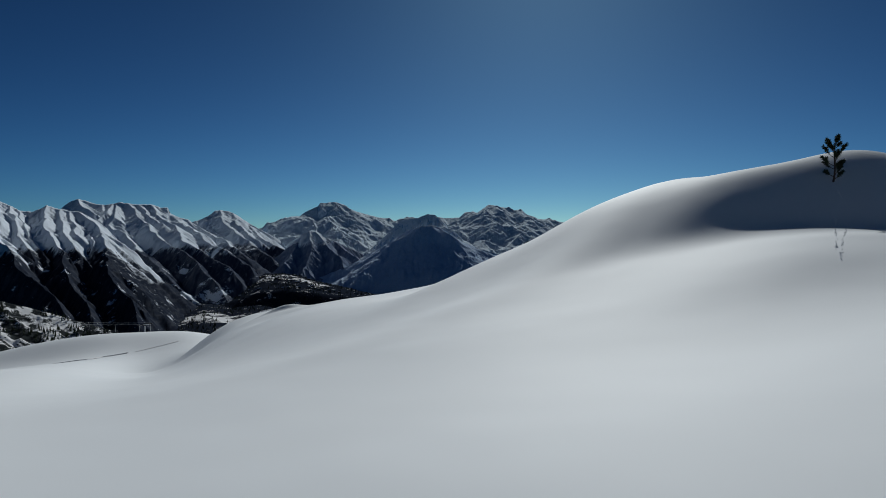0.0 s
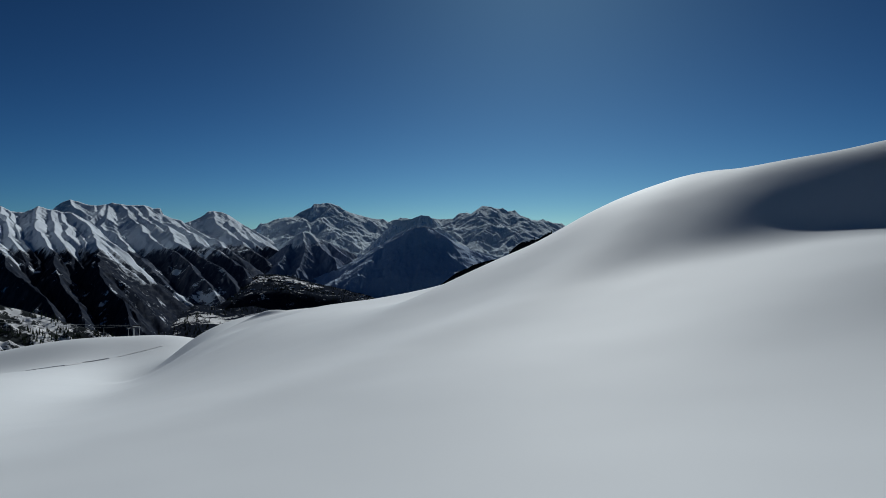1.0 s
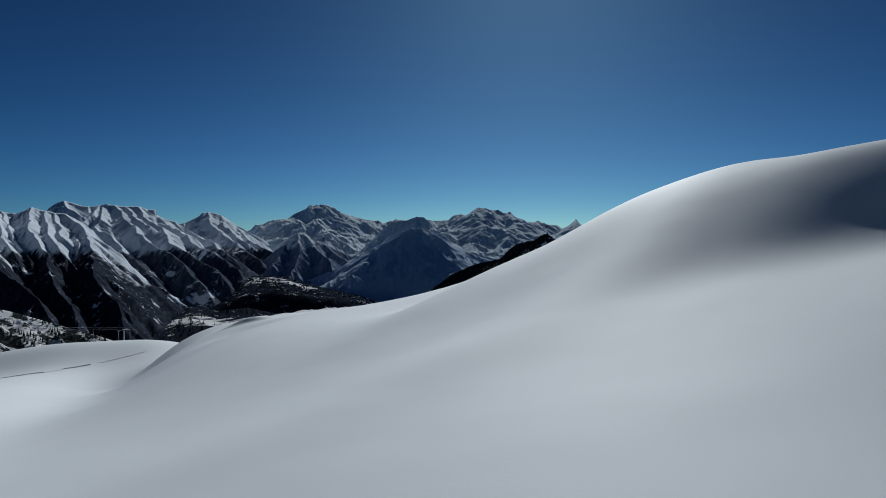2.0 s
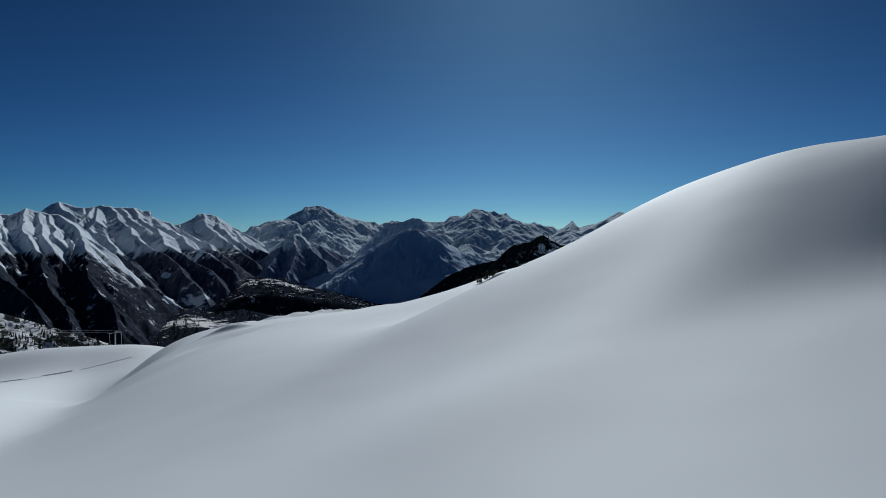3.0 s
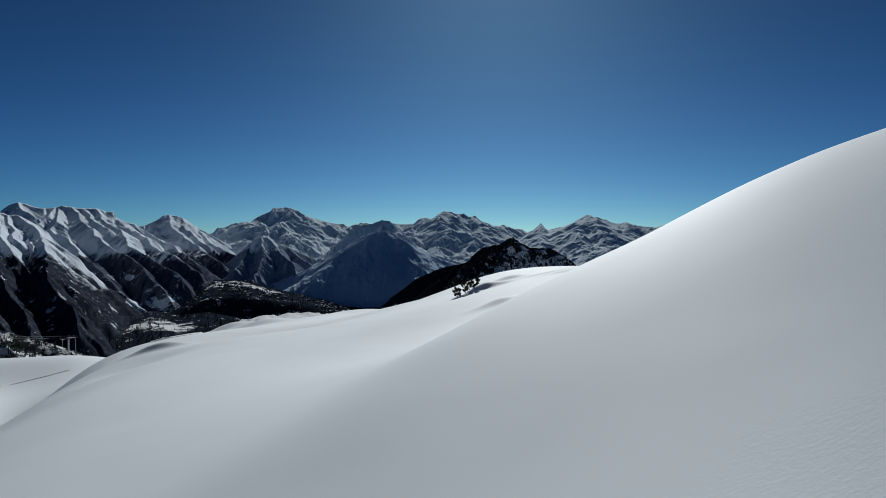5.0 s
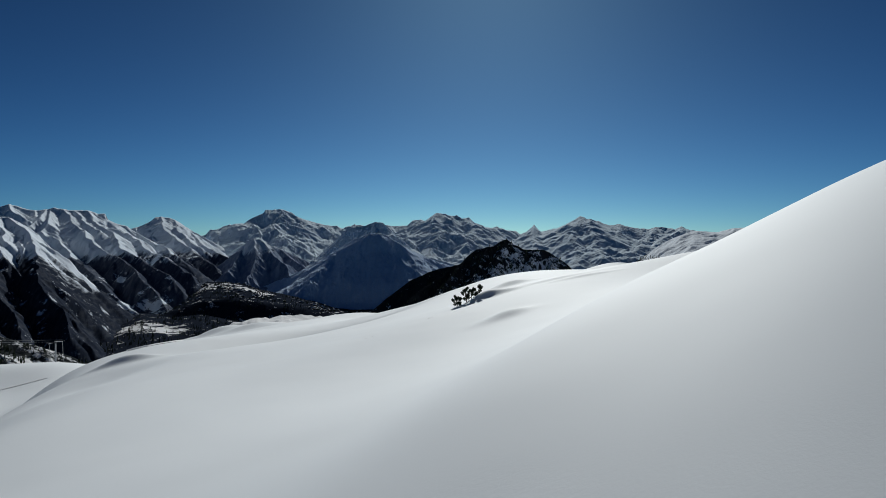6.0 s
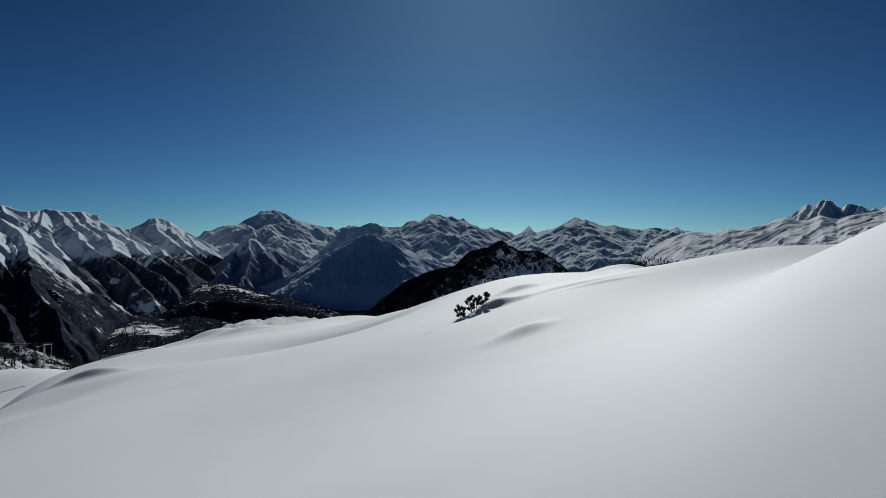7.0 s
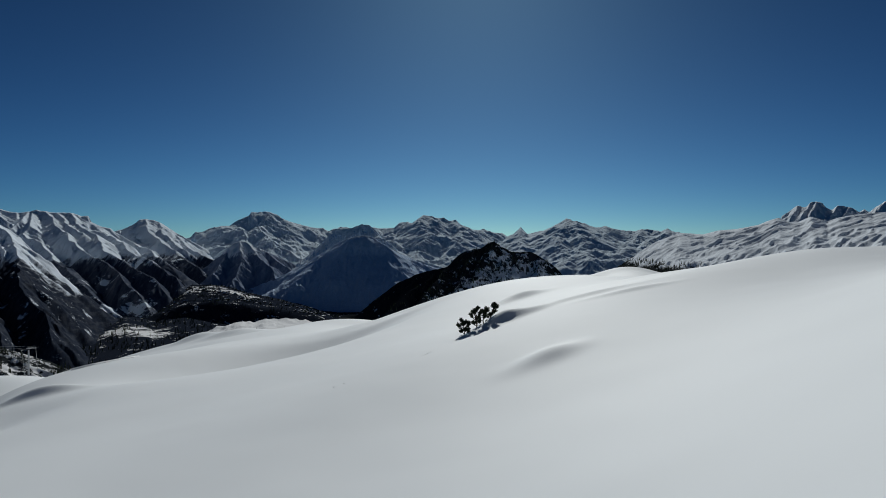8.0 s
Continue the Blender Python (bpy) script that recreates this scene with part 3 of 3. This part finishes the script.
       ), steep=1.2, size=(360, 140), rough=0.24, grain=3.4, stretch=0.35, edge=0.7)
massif("wooded_mountain", "dark wooded dome mountain with faint gullies, paled by painted haze",
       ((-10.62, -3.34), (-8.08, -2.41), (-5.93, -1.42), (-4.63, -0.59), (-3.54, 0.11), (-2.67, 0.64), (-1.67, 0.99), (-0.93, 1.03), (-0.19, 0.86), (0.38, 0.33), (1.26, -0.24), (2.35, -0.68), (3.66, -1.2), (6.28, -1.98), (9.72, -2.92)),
       2550, 3000, WOODED_HAZED, 41, arms=(
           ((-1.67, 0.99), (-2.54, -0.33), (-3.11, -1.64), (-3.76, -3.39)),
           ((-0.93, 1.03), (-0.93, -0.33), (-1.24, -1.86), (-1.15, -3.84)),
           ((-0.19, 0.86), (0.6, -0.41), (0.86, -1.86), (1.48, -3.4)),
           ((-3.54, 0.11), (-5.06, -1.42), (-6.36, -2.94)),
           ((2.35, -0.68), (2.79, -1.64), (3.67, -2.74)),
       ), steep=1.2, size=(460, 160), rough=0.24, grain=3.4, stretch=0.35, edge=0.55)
crag = massif("crag", "dark rocky crag with fir trees and snow gullies",
       ((-5.46, -7.26), (-2, -5.39), (-0.25, -3.88), (1.5, -2.58), (3.25, -1.8), (4.79, -1.45), (5.45, -1.27), (5.89, -0.66), (6.54, -0.22), (7.41, 0), (7.84, 0.04), (8.28, 0.39), (8.84, 0.57), (9.36, 0.22), (9.8, 0), (10.14, -0.22), (10.87, -0.22), (11.52, -0.22), (12.15, -0.48), (12.79, -0.91), (13.43, -1.35), (14.06, -2.04), (15.32, -2.76), (17.39, -4.24)),
       720, 900, CRAG, 52, arms=(
           ((8.84, 0.57), (8.41, -0.39), (7.97, -1.49), (7.41, -2.59)),
           ((9.36, 0.22), (9.19, -0.61), (9.45, -1.49), (9.28, -2.58)),
           ((7.41, 0), (6.97, -0.83), (6.54, -1.93), (6.1, -3.03)),
           ((5.89, -0.66), (5.23, -1.62), (4.35, -2.59), (3.47, -3.68)),
           ((10.87, -0.22), (10.44, -1.05), (10.23, -2.14)),
           ((12.15, -0.48), (12.03, -1.26), (12.15, -2.35)),
           ((4.79, -1.45), (3.25, -2.59), (1.5, -3.89)),
           ((10.01, -0.18), (9.8, -1.05), (9.88, -1.71)),
       ), steep=2.0, foot=-90, size=(520, 210), rough=0.6, grain=1.6, edge=1.0)
massif("rock_peak", "grey rocky peaks dusted with snow, paled by haze colour",
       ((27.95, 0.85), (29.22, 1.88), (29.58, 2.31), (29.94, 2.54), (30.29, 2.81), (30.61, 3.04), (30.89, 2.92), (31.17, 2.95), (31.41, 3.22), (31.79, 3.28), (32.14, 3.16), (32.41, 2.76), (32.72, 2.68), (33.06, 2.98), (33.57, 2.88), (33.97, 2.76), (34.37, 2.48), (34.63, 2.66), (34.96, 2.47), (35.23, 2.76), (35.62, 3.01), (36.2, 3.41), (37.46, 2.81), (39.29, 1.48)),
       2700, 4000, HAZED_ROCK, 61, arms=(
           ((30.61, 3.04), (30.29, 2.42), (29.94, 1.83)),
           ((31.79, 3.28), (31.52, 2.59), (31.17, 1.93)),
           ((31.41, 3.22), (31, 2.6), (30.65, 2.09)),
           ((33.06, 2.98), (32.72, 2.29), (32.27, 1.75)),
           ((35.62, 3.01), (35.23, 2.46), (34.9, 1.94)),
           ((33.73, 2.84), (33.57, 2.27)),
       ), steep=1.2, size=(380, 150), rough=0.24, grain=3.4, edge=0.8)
ridge = massif("snow_ridge", "long sunlit snow ridge with rippled flank", (
        (12.5, -5.2), (15.0, -3.6), (17.0, -2.3), (18.6, -1.24), (19.4, -0.6), (20.2, 0.04), (21.0, 0.55), (21.8, 0.88), (22.6, 1.17), (24.2, 1.05), (25.2, 1.32),
        (26.5, 1.43), (27.9, 1.7), (28.5, 1.97), (29.2, 2.2), (29.9, 1.87), (30.5, 1.9), (31.2, 2.24), (32.2, 1.87), (32.9, 2.13),
        (33.9, 2.3), (35.8, 2.45), (40.1, 3.2), (45.6, 3.7)), 700, 1900, RIDGE, 66, 60, 0.6, 0.9, narrow=1.2, rough=0.26, grain=8.0, stretch=0.26, side=0.3, slant=-0.4, size=(640, 220), edge=0.26)

terrace = massif("wooded_terrace", "dark wooded terrace with a scattered village and snowy fields",
                 ((-18.5, -5.6), (-16.5, -4.6), (-15.0, -3.5), (-13.6, -2.6), (-12.3, -2.6), (-11.0, -2.8), (-9.7, -3.3), (-7.2, -3.9), (-3.7, -4.9), (-0.2, -6.0)),
                 2000, 2500, FLOOR, 71, 6, 0.9, 0.85, rough=0.5, narrow=1.2)
slope = massif("wooded_slope", "dark wooded valley side with snowy fields",
               ((-31.0, -8.8), (-28.0, -8.0), (-25.5, -6.8), (-23.5, -6.3), (-22.0, -5.5), (-20.0, -5.5), (-18.0, -5.0), (-16.0, -5.25), (-14.0, -5.0), (-12.0, -5.4), (-8.0, -6.0), (-3.0, -6.7), (1.0, -7.6)),
               1150, 2050, FLOOR, 73, 12, 1.2, 0.85, rough=0.9, narrow=1.6, size=(420, 160), edge=0.3)
knoll = massif("wooded_knoll", "near wooded knoll with a snowy clearing beside the chairlift",
               ((-35.9, -2.40), (-32.9, -3.41), (-31.0, -4.11), (-29.0, -4.73), (-26.6, -5.62), (-24.1, -6.52), (-21.9, -7.40), (-19.2, -8.95)),
               440, 560, KNOLL, 77, 4, 0.9, 0.8, -105, size=(260, 110), rough=0.5)
bench = massif("snowy_bench", "sunlit snow bench with dark bushes below the edge",
               ((-19.0, -10.5), (-15.5, -8.6), (-13.2, -7.3), (-11.6, -6.3), (-10.6, -5.9), (-9.7, -5.7), (-8.8, -5.75), (-8.0, -5.55), (-7.2, -5.68), (-6.4, -5.62), (-5.1, -5.8), (-2.9, -6.54), (-0.3, -7.35)),
               230, 450, BENCH, 83, 5, 0.5, 0.8, -75, size=(300, 100), rough=0.9, grain=3.0)

# ---------------------------------------------------------------- things
BARK = Nodes("bark").done((0.09, 0.06, 0.045), 0.9)
NEEDLE = None


def needle_green():
    n = Nodes("pine_needles")
    tone = n.noise(14, 3)
    return n.done(n.mix(tone, (0.018, 0.030, 0.016), (0.05, 0.065, 0.03)), 0.55, None, 0.3)


def plain_metal(name, colour, rough):
    n = Nodes(name)
    m = n.done(n.mix(n.noise(3, 4), tuple(c * 0.8 for c in colour), colour), rough)
    n.shader.inputs["Metallic"].default_value = 0.7
    return m


NEEDLE = needle_green()
STEEL = plain_metal("galvanised_steel", (0.45, 0.46, 0.47), 0.5)
DARK = Nodes("dark_plastic").done((0.04, 0.04, 0.045), 0.6)
LOOSE = Nodes("loose_snow").done((0.85, 0.86, 0.88), 0.8)


def part(name, bm, material, parent, label=""):
    mesh = bpy.data.meshes.new(name)
    bm.to_mesh(mesh)
    bm.free()
    mesh.materials.append(material)
    ob = new(name, mesh)
    ob.parent = parent
    return tagged(ob, label)


def tube(bm, spots, radii, sides=6):
    """A tapered tube along a line of places."""
    rings = []
    for i, p in enumerate(spots):
        way = (spots[min(i + 1, len(spots) - 1)] - spots[max(i - 1, 0)]).normalized()
        a = way.orthogonal().normalized()
        b = way.cross(a)
        rings.append([bm.verts.new(p + (a * math.cos(k * math.tau / sides) + b * math.sin(k * math.tau / sides)) * radii[i]) for k in range(sides)])
    for r, s in zip(rings, rings[1:]):
        for k in range(sides):
            bm.faces.new((r[k], r[(k + 1) % sides], s[(k + 1) % sides], s[k]))
    bm.faces.new(rings[0][::-1])
    bm.faces.new(rings[-1])


def tuft(bm, rng, spots, length, count, width):
    """Needles that stand off a twig on all sides and lean forward."""
    for _ in range(count):
        t = rng.random() ** 0.8 * (len(spots) - 1)
        i = min(int(t), len(spots) - 2)
        p = spots[i].lerp(spots[i + 1], t - i)
        way = (spots[i + 1] - spots[i]).normalized()
        side = Vector((rng.gauss(0, 1), rng.gauss(0, 1), rng.gauss(0, 1)))
        side = (side - way * side.dot(way)).normalized()
        tip = p + (way * rng.uniform(0.3, 1.0) + side * rng.uniform(0.6, 1.0)).normalized() * length * rng.uniform(0.7, 1.15)
        flat = (tip - p).cross(Vector((rng.gauss(0, 1), rng.gauss(0, 1), rng.gauss(0, 1)))).normalized() * width
        mid = p.lerp(tip, 0.55)
        bm.faces.new([bm.verts.new(v) for v in (p - flat * 0.6, mid - flat, tip, mid + flat, p + flat * 0.6)])


def pine(name, label, at, height, branches, seed, reach, bare, lean=(0.0, 0.0), needle=0.07, count=150):
    """A young pine: a thin stem, upswept branches, each thick with needles near its end. bare: share of the stem without."""
    rng = random.Random(seed)
    root = new(name)
    root.location = at
    stem = [Vector((lean[0] * t * height + 0.012 * math.sin(9 * t + seed), lean[1] * t * height + 0.012 * math.cos(7 * t), height * (t * 1.08 - 0.08))) for t in np.linspace(0, 1, 9)]
    bm = bmesh.new()
    tube(bm, stem, [0.026 * height ** 0.5 * (1 - 0.8 * i / 8) for i in range(9)])
    part("trunk", bm, BARK, root)
    for k in range(branches):
        t = bare + (1 - bare) * (k + rng.random() * 0.6) / branches
        p = stem[min(int(t * 8), 7)].lerp(stem[min(int(t * 8) + 1, 8)], t * 8 % 1)
        turn = k * 2.4 + rng.uniform(-0.5, 0.5)
        size = reach * (1.05 - 0.62 * abs(t - 0.5) * 2 * (1 if t > 0.5 else 0.5)) * rng.uniform(0.75, 1.2)
        rise = rng.uniform(0.25, 0.6) + 0.7 * t
        spots = []
        for s in np.linspace(0, 1, 6):
            out = size * s
            spots.append(p + Vector((math.cos(turn) * out, math.sin(turn) * out, size * (rise * s ** 1.5 + 0.1 * s))))
        bm = bmesh.new()
        tube(bm, spots, [0.010 * (1 - 0.6 * i / 5) for i in range(6)], 5)
        limb = part("branch", bm, BARK, root)
        bm = bmesh.new()
        tuft(bm, rng, spots[2:], needle, count, 0.0045)
        for fork in (-1, 1):
            q = spots[3]
            way = Vector((math.cos(turn + fork * 0.9), math.sin(turn + fork * 0.9), 0.5 + rise)).normalized()
            twig = [q + way * size * 0.42 * s for s in (0, 0.35, 0.7, 1)]
            tuft(bm, rng, twig, needle, count // 2, 0.0045)
        part("needles", bm, NEEDLE, limb, "dark green pine needles")
    bm = bmesh.new()
    tuft(bm, rng, stem[-3:], needle, count, 0.0045)
    part("needles", bm, NEEDLE, root, "dark green pine needles")
    tagged(root, label, "pine tree")
    return root


def on_ground(x, y, sink=0.0):
    return (x, y, float(ground_height(x, y)) - sink)


pine("young_pine", "lone dark young pine on the shaded snow slope", on_ground(8.97, 16.95, 0.03), 1.0, 17, 5, 0.27, 0.14, (0.05, 0.02), 0.065, 150)
for x, y, tall, limbs, seed, lean in ((2.27, 39.10, 0.24, 10, 11, -0.1), (2.58, 39.52, 0.40, 9, 12, -0.1), (2.72, 39.56, 0.30, 6, 14, 0.1), (2.87, 39.75, 0.34, 8, 13, 0.35)):
    tip = pine("pine_sapling", "small pine tip sticking out of deep snow", on_ground(x, y, 0.02), tall, limbs, seed, 0.13, 0.02, (lean, 0.0), 0.06, 120)
    tagged(tip, group="pine tips in the snow")


def snow_track(label, spots, width, depth):
    """A ski track: two low banks of thrown-up snow along a line, with the groove between them."""
    spots = [Vector((x, y, 0)) for x, y in spots]
    line = []
    for a, b in zip(spots, spots[1:]):
        steps = max(2, int((b - a).length / (width * 1.5)))
        line += [a.lerp(b, k / steps) for k in range(steps)]
    bm = bmesh.new()
    rows = []
    for i, p in enumerate(line):
        way = (line[min(i + 1, len(line) - 1)] - line[max(i - 1, 0)]).normalized()
        side = Vector((-way.y, way.x, 0))
        wob = 0.35 * float(noise.noise(p * 0.8))
        row = []
        for off, up in ((-1.0, -0.3), (-0.6, 1.0), (-0.25, -0.1), (0.25, -0.1), (0.6, 0.9), (1.0, -0.3)):
            q = p + side * (off * width + wob * width)
            row.append(bm.verts.new((q.x, q.y, float(ground_height(q.x, q.y)) + 0.04 + up * depth)))
        rows.append(row)
    for r, s in zip(rows, rows[1:]):
        for k in range(5):
            bm.faces.new((r[k], r[k + 1], s[k + 1], s[k]))
    mesh = bpy.data.meshes.new("ski_track")
    bm.to_mesh(mesh)
    bm.free()
    mesh.materials.append(LOOSE)
    tagged(new("ski_track", mesh), label, "ski track", kind="stuff")


snow_track("old ski track across the lower snow field", ((-44, 80.5), (-42.6, 82.2), (-40.6, 83.6), (-40.1, 86.6), (-39.0, 88.4), (-38.2, 89.6)), 0.16, 0.05)
snow_track("ski tracks curving over the brow of the slope", ((-16.5, 66.7), (-15.8, 68.0), (-15.0, 70.5), (-14.7, 72.7)), 0.18, 0.06)
snow_track("faint ski track across the lower snow field", ((-37.7, 90.2), (-36.5, 91.6), (-35.2, 92.8), (-33.8, 94.6)), 0.15, 0.007)


def crumbs():
    """Small lumps of snow that rolled down from the pine, and a few near the saplings."""
    rng = random.Random(4)
    bm = bmesh.new()
    for (x0, y0), (x1, y1), count in (((8.25, 15.5), (6.4, 12.0), 60), ((8.42, 15.4), (6.1, 11.3), 60), ((8.9, 16.6), (8.7, 16.1), 14), ((1.1, 37.3), (1.7, 38.0), 4), ((-0.3, 36.6), (0.2, 36.9), 2)):
        for k in range(count):
            t = rng.random()
            x, y = x0 + (x1 - x0) * t + rng.gauss(0, 0.012), y0 + (y1 - y0) * t + rng.gauss(0, 0.012)
            r = rng.uniform(0.005, 0.012)
            m = Matrix.Translation((x, y, float(ground_height(x, y)) + r * 0.3)) @ Matrix.Diagonal((r, r * rng.uniform(0.8, 1.3), r * 0.9, 1))
            bmesh.ops.create_icosphere(bm, subdivisions=1, radius=1, matrix=m)
    mesh = bpy.data.meshes.new("snow_crumbs")
    bm.to_mesh(mesh)
    bm.free()
    mesh.materials.append(LOOSE)
    tagged(new("snow_crumbs", mesh), "small snow lumps rolled down the slope", "snow", kind="stuff")


crumbs()


def fir_shape(rng):
    """Places and faces of one far fir: stem and drooping ragged whorls, one metre tall."""
    verts, faces = [], []
    for k in range(5):
        a = k * math.tau / 5
        verts += [(0.02 * math.cos(a), 0.02 * math.sin(a), -0.05), (0.006 * math.cos(a), 0.006 * math.sin(a), 0.95)]
    for k in range(5):
        j = (k + 1) % 5
        faces.append((2 * k, 2 * j, 2 * j + 1, 2 * k + 1))
    for tier in range(7):
        z = 0.12 + tier * 0.125
        r = 0.21 * (1 - tier / 7.6)
        top = len(verts)
        verts.append((0, 0, z + 0.20))
        arms = 9
        for k in range(2 * arms):
            a = k * math.pi / arms + tier
            rr = r * (rng.uniform(0.85, 1.2) if k % 2 == 0 else 0.5)
            verts.append((rr * math.cos(a), rr * math.sin(a), z - (0.05 if k % 2 == 0 else -0.02)))
        for k in range(2 * arms):
            faces.append((top, top + 1 + k, top + 1 + (k + 1) % (2 * arms)))
    return np.array(verts), faces


def far_woods(label, surface, count, tall, seed, keep):
    """Many small firs on a mountain side; keep(x, y, z) says where they grow."""
    rng = random.Random(seed)
    shapes = [fir_shape(rng) for _ in range(3)]
    rows, cols = surface.shape[:2]
    verts, faces, total, made, tries = [], [], 0, 0, 0
    while made < count and tries < count * 30:
        tries += 1
        p = surface[rng.randrange(2, rows), rng.randrange(2, cols - 2)]
        if not keep(*p):
            continue
        shape, fs = rng.choice(shapes)
        h, a = tall * rng.uniform(0.6, 1.25), rng.uniform(0, 6.3)
        turn = np.array(((math.cos(a), -math.sin(a), 0), (math.sin(a), math.cos(a), 0), (0, 0, 1)))
        verts.append((shape * h) @ turn.T + p)
        faces += [tuple(i + total for i in f) for f in fs]
        total += len(shape)
        made += 1
    mesh = bpy.data.meshes.new("fir_woods")
    mesh.from_pydata(np.concatenate(verts).tolist(), [], faces)
    mesh.materials.append(NEEDLE)
    tagged(new("fir_woods", mesh), label, "trees", kind="stuff")


far_woods("dark firs round the snowy clearing of the knoll", knoll, 1100, 3.3, 21, lambda x, y, z: fbm(np.array(x / 28), np.array(y / 28), 3, 9) > -0.02)
far_woods("dark firs along the rocky crag", crag, 520, 3.6, 22, lambda x, y, z: fbm(np.array(x / 22), np.array(z / 9), 3, 12) > -0.05 and z > -70)
far_woods("dark fir woods on the valley side", slope, 2600, 8.0, 25, lambda x, y, z: fbm(np.array(x / 90), np.array(y / 90), 3, 19) > -0.12)
far_woods("fir woods round the village terrace", terrace, 1300, 7.0, 26, lambda x, y, z: fbm(np.array(x / 70), np.array(y / 70), 3, 23) > 0.0)
far_woods("dark bushes on the snowy bench", bench, 260, 1.3, 23, lambda x, y, z: fbm(np.array(x / 12), np.array(y / 12), 3, 15) > 0.05)
far_woods("firs at the foot of the snow ridge", ridge, 1100, 5.0, 24, lambda x, y, z: -80 < z < -20 and x / y < 0.52 and fbm(np.array(x / 60), np.array(y / 60), 3, 17) > -0.06)


def village():
    """Small far houses with snowy gable roofs on the terrace."""
    rng = random.Random(6)
    rows, cols = terrace.shape[:2]
    walls, roofs = bmesh.new(), bmesh.new()
    for _ in range(260):
        p = terrace[rng.randrange(int(rows * 0.25), int(rows * 0.95)), rng.randrange(int(cols * 0.15), int(cols * 0.8))]
        if float(fbm(np.array(p[0] / 120), np.array(p[1] / 90), 3, 31)) < 0.08:
            continue
        w, d, h = rng.uniform(3, 6), rng.uniform(4, 7), rng.uniform(2, 4)
        m = Matrix.Translation(p) @ Matrix.Rotation(rng.choice((0.2, 0.5, 1.9)), 4, "Z")
        low = [walls.verts.new(m @ Vector((sx * w / 2, sy * d / 2, z))) for z in (-2, h) for sx, sy in ((-1, -1), (1, -1), (1, 1), (-1, 1))]
        for k in range(4):
            walls.faces.new((low[k], low[(k + 1) % 4], low[4 + (k + 1) % 4], low[4 + k]))
        e, o = w / 2 + 0.8, d / 2 + 0.8
        v = [roofs.verts.new(m @ Vector(q)) for q in ((-e, -o, h - 0.3), (e, -o, h - 0.3), (e, o, h - 0.3), (-e, o, h - 0.3), (0, -o, h + w * 0.35), (0, o, h + w * 0.35))]
        for f in ((0, 4, 5, 3), (4, 1, 2, 5), (0, 1, 4), (2, 3, 5)):
            roofs.faces.new([v[k] for k in f])
    root = new("village")
    part("house_walls", walls, BARK, root)
    part("house_roofs", roofs, LOOSE, root, "snow-covered gable roofs")
    tagged(root, "far village of small houses with snowy roofs", "village", kind="stuff")


village()

# ---------------------------------------------------------------- chairlift
PYLON = Vector((-100.6, 248.3, 0))
TOP = -29.0
HAUL = (Vector((-150.0, 235.0, -24.0)), Vector((PYLON.x, PYLON.y, TOP)), Vector((-128.0, 318.0, -72.0)))


def chairlift():
    root = new("lift_pylon")
    root.location = (PYLON.x, PYLON.y, float(ground_height(PYLON.x, PYLON.y)))
    tall = TOP - root.location.z
    bm = bmesh.new()
    tube(bm, [Vector((0, 0, z)) for z in (-0.5, tall * 0.5, tall)], [0.34, 0.29, 0.24], 10)
    part("mast", bm, STEEL, root)
    bm = bmesh.new()
    tube(bm, [Vector((-0.8, -2.9, tall)), Vector((0, 0, tall + 0.25)), Vector((0.8, 2.9, tall))], [0.10, 0.15, 0.10], 6)
    part("crossarm", bm, STEEL, root)
    for side in (-1, 1):
        bm = bmesh.new()
        tube(bm, [Vector((-1.5, 2.7 * side, tall + 0.25)), Vector((0, 2.7 * side, tall + 0.4)), Vector((1.5, 2.7 * side, tall + 0.2))], [0.18, 0.2, 0.18], 6)
        part("sheave_train", bm, DARK, root)
    tagged(root, "grey steel chairlift pylon on the lower slope", "lift pylon")
    for side in (-1, 1):
        bm = bmesh.new()
        spots = []
        for a, b in zip(HAUL, HAUL[1:]):
            for t in np.linspace(0, 1, 12):
                sag = 4 * 1.2 * t * (1 - t)
                spots.append(a.lerp(b, float(t)) + Vector((0.75 * side, 2.7 * side, 0.55 - sag)))
        spots = [p for i, p in enumerate(spots) if i == 0 or (p - spots[i - 1]).length > 0.01]
        tube(bm, spots, [0.05] * len(spots), 5)
        cable = part("lift_cable", bm, STEEL, None)
        tagged(cable, "taut steel haul cable of the chairlift", "cable", "chairlift cables")
    first = None
    for t, side in ((0.30, -1), (0.62, 1), (0.85, -1)):
        spot = HAUL[0].lerp(HAUL[1], t) + Vector((0.75 * side, 2.7 * side, 0.5 - 4.8 * t * (1 - t)))
        if first is None:
            first = new("lift_chair")
            first.location = spot
            bm = bmesh.new()
            tube(bm, [Vector((0, 0, 0.1)), Vector((0.35, 0, -0.6)), Vector((0.35, 0, -2.2)), Vector((0, 0, -2.5))], [0.05] * 4, 6)
            part("hanger", bm, STEEL, first)
            for nm, y0, z0, y1, z1 in (("seat", -0.3, -2.55, 0.35, -2.5), ("backrest", 0.33, -2.5, 0.45, -1.8)):
                bm = bmesh.new()
                bmesh.ops.create_cube(bm, size=1, matrix=Matrix.Translation((0, (y0 + y1) / 2, (z0 + z1) / 2)) @ Matrix.Diagonal((2.0, abs(y1 - y0) + 0.05, abs(z1 - z0) + 0.06, 1)))
                bmesh.ops.bevel(bm, geom=bm.edges[:], offset=0.03, segments=2, affect="EDGES")
                part(nm, bm, DARK, first)
            tagged(first, "empty chairlift seat hanging from the cable", "lift chair", "chairlift seats")
        else:
            copy_thing(first, Matrix.Translation(spot))


chairlift()
